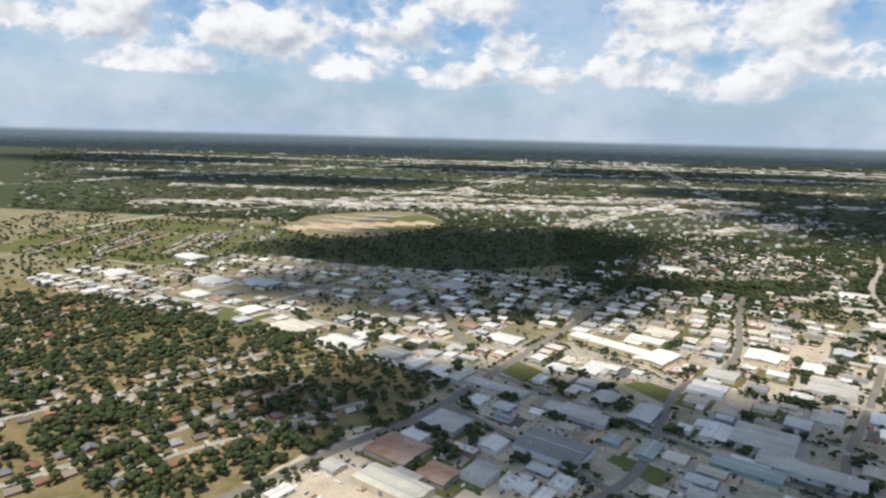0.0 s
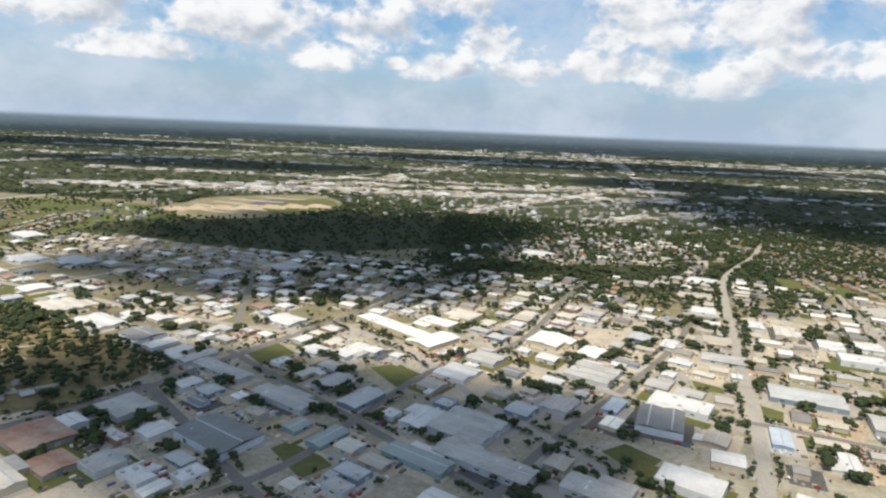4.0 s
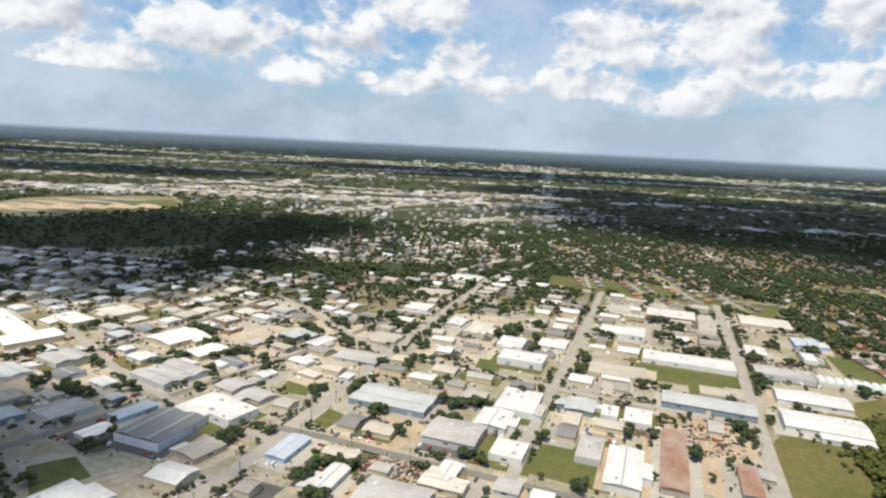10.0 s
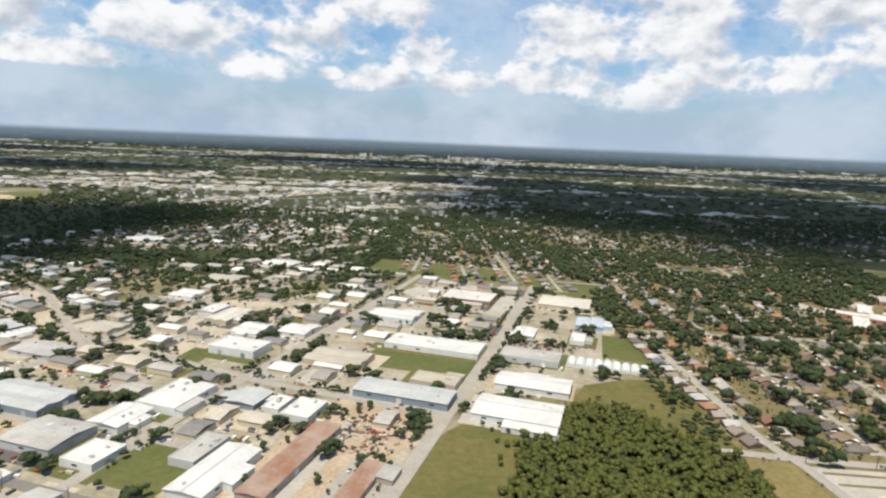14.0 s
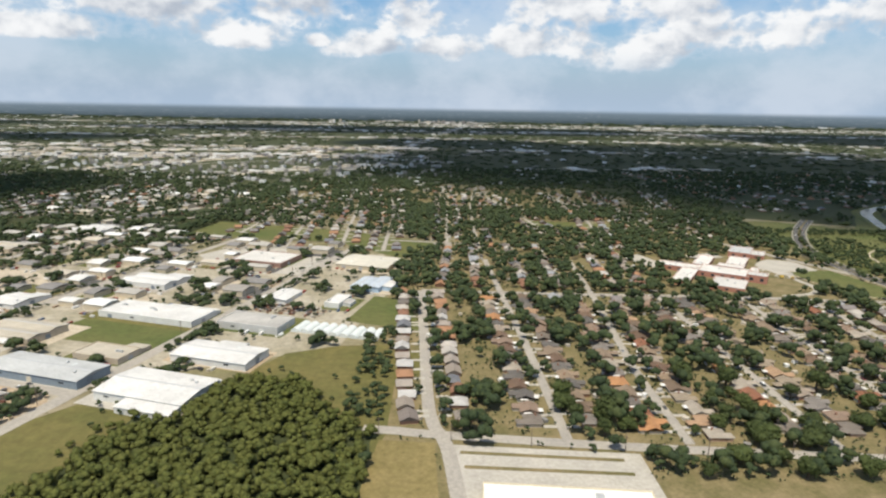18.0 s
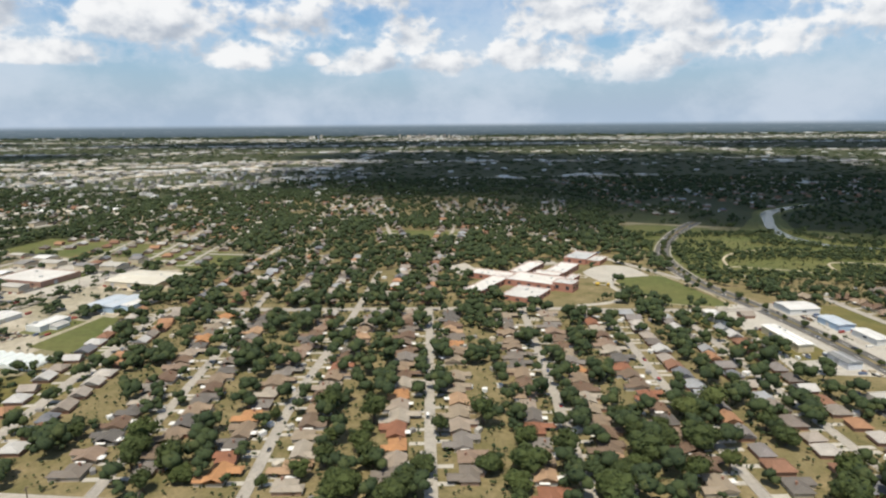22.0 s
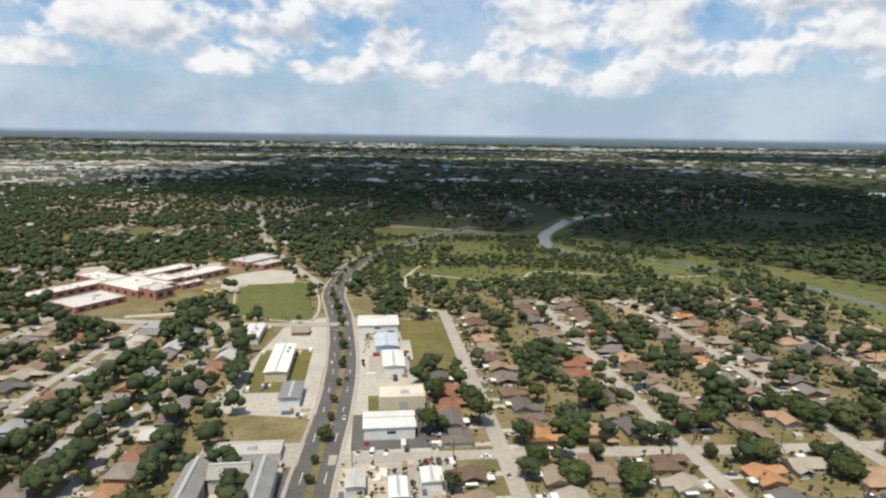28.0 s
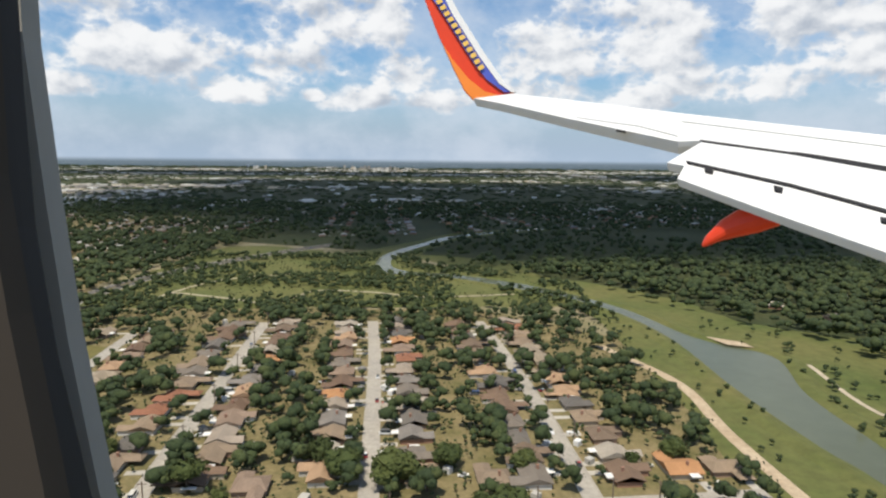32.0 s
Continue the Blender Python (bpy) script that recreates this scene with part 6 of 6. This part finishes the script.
# ---- vehicles, poles and yard clutter ----
def car(kind):
    ob = thing("car", Matrix.Identity(4), ("small saloon car standing on the paving", "pickup truck standing on the paving", "boxy delivery van standing on the paving")[kind], "car", "parked cars")
    l, w, h = ((2.5, 1.0, 0.45), (3.0, 1.1, 0.52), (3.4, 1.2, 0.6))[kind]
    body = Geo().add([(-l / 2, -w / 2, 0.18), (l / 2, -w / 2, 0.18), (l / 2, w / 2, 0.18), (-l / 2, w / 2, 0.18), (-l / 2 + 0.06, -w / 2 + 0.03, h), (l / 2 - 0.08, -w / 2 + 0.03, h - 0.05), (l / 2 - 0.08, w / 2 - 0.03, h - 0.05), (-l / 2 + 0.06, w / 2 - 0.03, h)],
                     [(3, 2, 1, 0), (4, 5, 6, 7), (0, 1, 5, 4), (1, 2, 6, 5), (2, 3, 7, 6), (3, 0, 4, 7)])
    part("body", body, M["carpaint"], ob)
    a, b, top = ((-0.75, 0.6, 0.82), (-0.1, 0.95, 1.0), (-1.5, 1.2, 1.25))[kind]
    part("cabin_glass", Geo().add([(a, -w / 2 + 0.05, h - 0.04), (b, -w / 2 + 0.05, h - 0.04), (b, w / 2 - 0.05, h - 0.04), (a, w / 2 - 0.05, h - 0.04), (a + 0.25, -w / 2 + 0.14, top - 0.04), (b - 0.35, -w / 2 + 0.14, top - 0.04), (b - 0.35, w / 2 - 0.14, top - 0.04), (a + 0.25, w / 2 - 0.14, top - 0.04)],
                                  [(0, 1, 5, 4), (1, 2, 6, 5), (2, 3, 7, 6), (3, 0, 4, 7)]), M["glass"], ob)
    part("roof", Geo().box((a + b) / 2 - 0.05, 0, top - 0.045, b - a - 0.56, w - 0.26, 0.05), M["carpaint"], ob)
    for sx in (-1, 1):
        for sy in (-1, 1):
            ring = [(math.cos(k * math.pi / 4) * 0.19, math.sin(k * math.pi / 4) * 0.19) for k in range(8)]
            g = Geo().add([(sx * l * 0.31 + c, sy * (w / 2 - 0.06) + e * 0.06, 0.19 + s) for e in (-1, 1) for c, s in ring], [(k, (k + 1) % 8, 8 + (k + 1) % 8, 8 + k) for k in range(8)] + [tuple(range(7, -1, -1)), tuple(range(8, 16))])
            part("wheel", g, M["tyre"], ob)
    return ob


CARS = [car(k) for k in range(3)]
car_used = [0, 0, 0]


def car_at(x, y, ang, r, z=0.08):
    k = r.choices((0, 1, 2), (5, 3, 1))[0]
    m = pose(x, y, z, 0, 0, ang)
    if car_used[k] == 0:
        CARS[k].matrix_world = m
        car_used[k] = 1
    else:
        copy_thing(CARS[k], m)


r = random.Random(31)
for nm in ("river_street_one", "river_street_two", "river_street_three", "river_street_four", "cross_street", "fifth_street", "sixth_street", "fourth_street", "third_street", "concrete_avenue", "grid_street", "grid_street_east", "works_road_mid", "works_road_south", "cross_lane_three"):
    pts, w, _ = ROADS[nm]
    line = smooth_line(pts, 1.0)
    for _ in range(3):
        k = r.randrange(2, len(line) - 2)
        t = (line[k + 1] - line[k]).normalized()
        s = r.choice((-1, 1))
        car_at(line[k].x + t.y * s * (w / 2 - 0.8), line[k].y - t.x * s * (w / 2 - 0.8), math.degrees(math.atan2(t.y, t.x)), r)
for off in (-3.5, -2.0, 2.0, 3.5):
    line = beside(AVENUE, off)
    for _ in range(4):
        k = r.randrange(1, len(line) - 2)
        (xa, ya), (xb, yb) = line[k], line[k + 1]
        car_at(xa, ya, math.degrees(math.atan2(yb - ya, xb - xa)), r, 0.1)
for cx, cy, nx, ang in ((958, 512, 6, 5), (950, 536, 6, 5), (918, 520, 6, -6), (955, 447, 5, 0), (520, 600, 9, -16), (525, 584, 9, -16), (880, 690, 9, 20), (340, 440, 7, -16), (395, 455, 7, -16), (330, 330, 10, -16), (335, 338, 10, -16), (470, 372, 6, -16), (150, 420, 6, -28), (225, 420, 6, -28), (180, 450, 6, -28), (540, 436, 7, -16), (572, 520, 7, -16)):
    for k in range(nx):
        x, y = cx + (k - nx / 2) * 1.7 * math.cos(radians(ang)), cy + (k - nx / 2) * 1.7 * math.sin(radians(ang))
        if cell(x, y) != 2 and r.random() < 0.5:
            car_at(x, y, ang + 90 + r.uniform(-4, 4), r)


for hx, hy in near_houses:
    if hy < 520 and 945 < hx < 1172 and r.random() < 0.5:
        a = r.choice((0, 180))
        for dx in (-6.2, 6.2, -5.0, 5.0):
            if cell(hx + dx, hy + 2.6) == 0:
                car_at(hx + dx, hy + 2.6, a + r.uniform(-4, 4), r, 0.09)
                break


def utility_pole(x, y, ang, first=[None]):
    m = pose(x, y, 0, 0, 0, ang)
    if first[0] is None:
        ob = thing("utility_pole", m, "grey wooden utility pole with one cross arm", "utility pole", "utility poles")
        part("post", Geo().box(0, 0, 0, 0.2, 0.2, 6.2), M["wood_pole"], ob)
        part("cross_arm", Geo().box(0, 0, 5.6, 1.8, 0.12, 0.14), M["wood_pole"], ob)
        first[0] = ob
    else:
        copy_thing(first[0], m)


for nm, side in (("concrete_avenue", 1), ("grid_street", -1), ("grid_street_east", -1), ("works_road_south", 1), ("cross_street", 1), ("south_road", 1), ("river_street_two", 1), ("river_street_four", 1)):
    pts, w, _ = ROADS[nm]
    line = smooth_line(pts, 1.0)
    for k in range(6, len(line) - 2, 26):
        t = (line[k + 1] - line[k]).normalized()
        x, y = line[k].x + t.y * side * (w / 2 + 1.0), line[k].y - t.x * side * (w / 2 + 1.0)
        if cell(x, y) != 2:
            utility_pole(x, y, math.degrees(math.atan2(t.y, t.x)) + 90)


def clutter(cx, cy, w, d, ang, n, seed, label):
    q = random.Random(seed)
    g = Geo()
    c, s = math.cos(radians(ang)), math.sin(radians(ang))
    for _ in range(n):
        u, v = q.uniform(-w / 2, w / 2), q.uniform(-d / 2, d / 2)
        x, y = cx + u * c - v * s, cy + u * s + v * c
        if cell(x, y) == 2:
            continue
        g.box(x, y, 0.03, q.uniform(0.4, 2.6), q.uniform(0.3, 1.2), q.uniform(0.2, 1.1), q.choice((0, 1.57, 0.4)) + radians(ang))
    tagged(new("scrap_heap", g.mesh("scrap_heap", M["scrap"])), label, "scrap", "", "stuff")


clutter(330, 350, 50, 20, -16, 420, 1, "rusty scrap and wrecked parts strewn over the junk yard")
clutter(478, 400, 26, 36, -16, 200, 2, "rusty steel sections stacked in the scrap yard")
clutter(355, 330, 60, 12, -16, 240, 3, "rusty scrap and wrecked parts strewn over the junk yard")
clutter(440, 405, 30, 12, -16, 120, 4, "heaped pale rubble and scrap behind sheds")
clutter(562, 520, 40, 14, -16, 160, 5, "timber and scrap piled beside workshops")
clutter(200, 480, 60, 30, -28, 200, 6, "pallets and scrap between sheds")
clutter(372, 424, 30, 16, -16, 160, 7, "parked wrecks and scrap under trees")

# ---- cumulus overhead, which shade the land ----
def cloud_material():
    m = bpy.data.materials.new("cumulus")
    m.use_nodes = True
    n, l = m.node_tree.nodes, m.node_tree.links
    n.clear()
    tc = n.new("ShaderNodeTexCoord")
    ln = n.new("ShaderNodeVectorMath")
    ln.operation = "LENGTH"
    flatv = n.new("ShaderNodeVectorMath")
    flatv.operation = "MULTIPLY"
    flatv.inputs[1].default_value = (1, 1, 0)
    l.new(tc.outputs["Object"], flatv.inputs[0])
    l.new(flatv.outputs[0], ln.inputs[0])
    nz = n.new("ShaderNodeTexNoise")
    nz.inputs["Scale"].default_value, nz.inputs["Detail"].default_value = 2.2, 5.0
    l.new(flatv.outputs[0], nz.inputs["Vector"])
    ad = n.new("ShaderNodeMath")
    ad.operation = "MULTIPLY_ADD"
    l.new(nz.outputs[0], ad.inputs[0])
    ad.inputs[1].default_value = 0.9
    l.new(ln.outputs["Value"], ad.inputs[2])
    mp = n.new("ShaderNodeMapRange")
    mp.interpolation_type = "SMOOTHSTEP"
    mp.inputs[1].default_value, mp.inputs[2].default_value, mp.inputs[3].default_value, mp.inputs[4].default_value = 0.98, 1.38, 0.84, 0.0
    l.new(ad.outputs[0], mp.inputs[0])
    df = n.new("ShaderNodeBsdfDiffuse")
    df.inputs[0].default_value = (0.85, 0.86, 0.88, 1)
    tl = n.new("ShaderNodeBsdfTransparent")
    mx = n.new("ShaderNodeMixShader")
    l.new(mp.outputs[0], mx.inputs[0])
    l.new(tl.outputs[0], mx.inputs[1])
    l.new(df.outputs[0], mx.inputs[2])
    out = n.new("ShaderNodeOutputMaterial")
    l.new(mx.outputs[0], out.inputs[0])
    return m


CLOUD = cloud_material()
CLOUD_Z = 1500.0
# where each one's shade falls, its half sizes and turn
for x, y, rx, ry, a in ((-60, 905, 380, 250, 10), (-60, 660, 340, 150, 6), (48, 332, 285, 105, -6), (1120, 1560, 860, 860, 0), (1330, 1000, 460, 300, 30), (-900, 2150, 900, 330, 5), (500, 3300, 1900, 620, 0), (2700, 2900, 1300, 900, 0), (-2200, 3300, 1100, 700, 0), (650, 2150, 420, 330, 0)):
    bm = bmesh.new()
    bmesh.ops.create_icosphere(bm, subdivisions=3, radius=1.0)
    for v in bm.verts:
        q = 1 + 0.14 * noise.noise(v.co * 3 + Vector((x, y, 0)))
        v.co = Vector((v.co.x * q, v.co.y * q, max(v.co.z, 0.0) * 0.1))
    bmesh.ops.remove_doubles(bm, verts=bm.verts[:], dist=1e-5)
    me = bpy.data.meshes.new("cloud")
    bm.to_mesh(me)
    bm.free()
    me.materials.append(CLOUD)
    ob = tagged(new("cloud", me), "white cumulus cloud shading the land below it", "cloud", "clouds")
    k = CLOUD_Z / SUN_DIR.z
    ob.matrix_world = pose(x + SUN_DIR.x * k, y + SUN_DIR.y * k, CLOUD_Z, 0, 0, a) @ Matrix.Diagonal((rx, ry, 400, 1))


def water_tower(x, y):
    ob = thing("water_tower", pose(x, y, 0), "white spheroid water tower far off", "water tower")
    def turned(profile):
        g = Geo()
        n = 12
        g.v = [(ra * math.cos(2 * math.pi * k / n), ra * math.sin(2 * math.pi * k / n), z) for ra, z in profile for k in range(n)]
        g.f = [(i * n + k, i * n + (k + 1) % n, (i + 1) * n + (k + 1) % n, (i + 1) * n + k) for i in range(len(profile) - 1) for k in range(n)] + [tuple(range((len(profile) - 1) * n, len(profile) * n))]
        return g
    part("stem", turned([(5, 0), (2.2, 5), (1.9, 22), (3.0, 25)]), M["white_trim"], ob)
    part("tank", turned([(2.5, 24.5), (7.5, 27), (9.0, 30), (7.5, 33), (2.0, 35)]), M["white_trim"], ob)


water_tower(112, 3600)
# ---- the airliner's wing and window, beside the place where the flight ends ----
PAINT_WHITE = material("aircraft_white", (0.80, 0.80, 0.80), 0.3, 0.0, (0.72, 0.73, 0.74), 0.6, 0.4, fine=0.06)
PAINT_RED = material("aircraft_red", (0.72, 0.06, 0.02), 0.35, fine=0.06)
PAINT_ORANGE = material("aircraft_orange", (0.85, 0.25, 0.04), 0.35, fine=0.06)
PAINT_BLUE = material("aircraft_blue", (0.09, 0.12, 0.50), 0.35, fine=0.06)
PAINT_GOLD = material("aircraft_gold", (0.80, 0.52, 0.12), 0.35, fine=0.06)
SEAL = material("black_rubber_seal", (0.02, 0.02, 0.022), 0.7, fine=0.05)
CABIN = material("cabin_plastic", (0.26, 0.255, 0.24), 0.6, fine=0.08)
# brown lining with the cabin's shade put into its dark colour
SHADED = material("shaded_brown_lining", (0.035, 0.028, 0.022), 0.8, fine=0.08)
t_, x_, y_, z_, rx_, ry_, rz_ = PATH[-1]
air = thing("airliner", pose(x_, y_, z_, rx_, ry_, rz_), "white airliner wing, lowered flaps, red-orange winglet, dark cabin window reveal", "airliner")


def reach(u, v, d):
    """u to the right and v up, as slopes from the seat, d metres ahead."""
    return Vector((u * d, v * d, -d))


def slab(name, rim, thick, mat, parent, label=""):
    """A plate through the rim with a thickness, its edge rounded by a narrower underside."""
    n = len(rim)
    mid = sum(rim, Vector()) / n
    nor = Vector()
    for a, b in zip(rim, rim[1:] + rim[:1]):
        nor += (a - mid).cross(b - mid)
    nor.normalize()
    if nor.z < 0:
        nor.negate()
    top = [mid + (p - mid) * 0.995 for p in rim]
    low = [mid + (p - mid) * 0.985 - nor * thick for p in rim]
    cen = [p - nor * thick * 0.4 for p in rim]
    g = Geo().add(top + cen + low, [tuple(range(n)), tuple(range(3 * n - 1, 2 * n - 1, -1))] + [(k, n + k, n + (k + 1) % n, (k + 1) % n) for k in range(n)] + [(n + k, 2 * n + k, 2 * n + (k + 1) % n, n + (k + 1) % n) for k in range(n)])
    return part(name, g, mat, parent, label)


U = lambda px: (px - 784) / 1099.1
V = lambda py: (441 - py) / 1099.1


def rim_of(points, lift=0.0):
    """Points on the wing's own plane, which rises to the tip; lift: a little above it."""
    out = []
    for a, b in points:
        d = 1.72 / (0.45 + 0.25 * U(a) - V(b)) * (1 - lift)
        out.append(reach(U(a), V(b), d))
    return out


def fin_rim(points, lift=0.0):
    """Points on the upright plane of the winglet."""
    return [reach(U(a), V(b), 8.0 * (1 - lift)) for a, b in points]


wing = slab("wing_panel", rim_of([(838, 174), (905, 166), (1000, 176), (1200, 200), (1400, 222), (1640, 247), (1640, 312), (1568, 300), (1400, 270), (1245, 249), (1200, 251), (1100, 230), (1000, 209), (890, 184)]), 0.10, PAINT_WHITE, air)
slab("spoiler_gap", rim_of([(1238, 247), (1400, 269), (1568, 298), (1640, 311), (1640, 317), (1568, 304), (1400, 274), (1245, 252)], 0.004), 0.01, SEAL, wing)
slab("spoiler_gap", rim_of([(1402, 268), (1440, 273), (1568, 294), (1640, 307), (1640, 318), (1568, 304), (1405, 277)], 0.006), 0.01, SEAL, wing)
slab("aileron_line", rim_of([(1020, 207), (1130, 222), (1200, 240), (1200, 241.5), (1130, 223.5), (1020, 208)], 0.004), 0.005, M["unit"], wing)
slab("panel_line", rim_of([(1205, 214), (1568, 258), (1568, 259), (1205, 215)], 0.004), 0.005, M["unit"], wing)
slab("static_wick", rim_of([(1090, 229), (1108, 232), (1107, 234), (1090, 231)], 0.004), 0.01, SEAL, wing)
flap = slab("flap", rim_of([(1180, 288), (1240, 252), (1400, 274), (1568, 304), (1640, 318), (1640, 392), (1568, 373), (1400, 328), (1220, 286), (1212, 294)], 0.008), 0.06, PAINT_WHITE, air)
aft = slab("aft_flap", rim_of([(1198, 316), (1214, 287), (1400, 329), (1568, 375), (1640, 395), (1640, 472), (1568, 447), (1400, 389), (1300, 353)], 0.014), 0.05, PAINT_WHITE, air)
slab("flap_seal", rim_of([(1214, 284), (1400, 325), (1568, 370), (1640, 390), (1640, 396), (1568, 376), (1400, 330), (1216, 289)], 0.020), 0.01, SEAL, aft)
for px, py in ((1254, 300), (1377, 333), (1566, 388)):
    slab("flap_bracket", rim_of([(px - 8, py - 5), (px + 9, py - 1), (px + 7, py + 6), (px - 6, py + 3)], 0.024), 0.02, SEAL, aft)
# flap-track fairing: a tapered pod under the flaps
g = Geo()
POD = ((1243, 434, 3), (1249, 428, 9), (1275, 409, 18), (1305, 396, 24), (1340, 388, 25), (1375, 381, 20), (1408, 374, 10))
for a, b, rad in POD:
    d = 3.75 - 0.002 * (a - 1243)
    for k in range(14):
        q = 2 * math.pi * k / 14
        c = reach(U(a), V(b), d)
        g.v.append((c.x, c.y + math.sin(q) * rad / 1099.1 * d, c.z + math.cos(q) * rad / 1099.1 * d))
g.f = [(i * 14 + k, i * 14 + (k + 1) % 14, (i + 1) * 14 + (k + 1) % 14, (i + 1) * 14 + k) for i in range(len(POD) - 1) for k in range(14)] + [tuple(range(13, -1, -1)), tuple(range((len(POD) - 1) * 14, len(POD) * 14))]
part("flap_fairing", g, PAINT_RED, air, "tapered red-orange flap-track fairing")
fin = slab("winglet", fin_rim([(838, 177), (822, 160), (802, 120), (775, 60), (752, 0), (742, -26), (770, -30), (803, 22), (850, 98), (886, 148), (912, 164), (870, 173)]), 0.08, PAINT_RED, air, "swept winglet in red, orange and blue")
slab("blue_band", fin_rim([(748, -28), (774, -30), (803, 22), (850, 98), (886, 148), (908, 163), (893, 164), (862, 142), (835, 108), (790, 36)], 0.003), 0.01, PAINT_BLUE, fin)
slab("orange_band", fin_rim([(838, 177), (822, 160), (802, 120), (782, 75), (800, 104), (830, 140), (858, 162), (884, 169), (870, 173)], 0.003), 0.01, PAINT_ORANGE, fin)
slab("leading_edge", fin_rim([(774, -30), (784, -30), (811, 20), (858, 95), (894, 147), (915, 164), (906, 164), (884, 149), (848, 100), (800, 24)], 0.004), 0.03, PAINT_WHITE, fin)
for k in range(12):
    a, b = 771 + 6.7 * k, 2 + 10.6 * k
    slab("gold_mark", fin_rim([(a, b), (a + 9, b - 5), (a + 13, b + 1.5), (a + 4, b + 6.5)], 0.006), 0.008, PAINT_GOLD, fin)
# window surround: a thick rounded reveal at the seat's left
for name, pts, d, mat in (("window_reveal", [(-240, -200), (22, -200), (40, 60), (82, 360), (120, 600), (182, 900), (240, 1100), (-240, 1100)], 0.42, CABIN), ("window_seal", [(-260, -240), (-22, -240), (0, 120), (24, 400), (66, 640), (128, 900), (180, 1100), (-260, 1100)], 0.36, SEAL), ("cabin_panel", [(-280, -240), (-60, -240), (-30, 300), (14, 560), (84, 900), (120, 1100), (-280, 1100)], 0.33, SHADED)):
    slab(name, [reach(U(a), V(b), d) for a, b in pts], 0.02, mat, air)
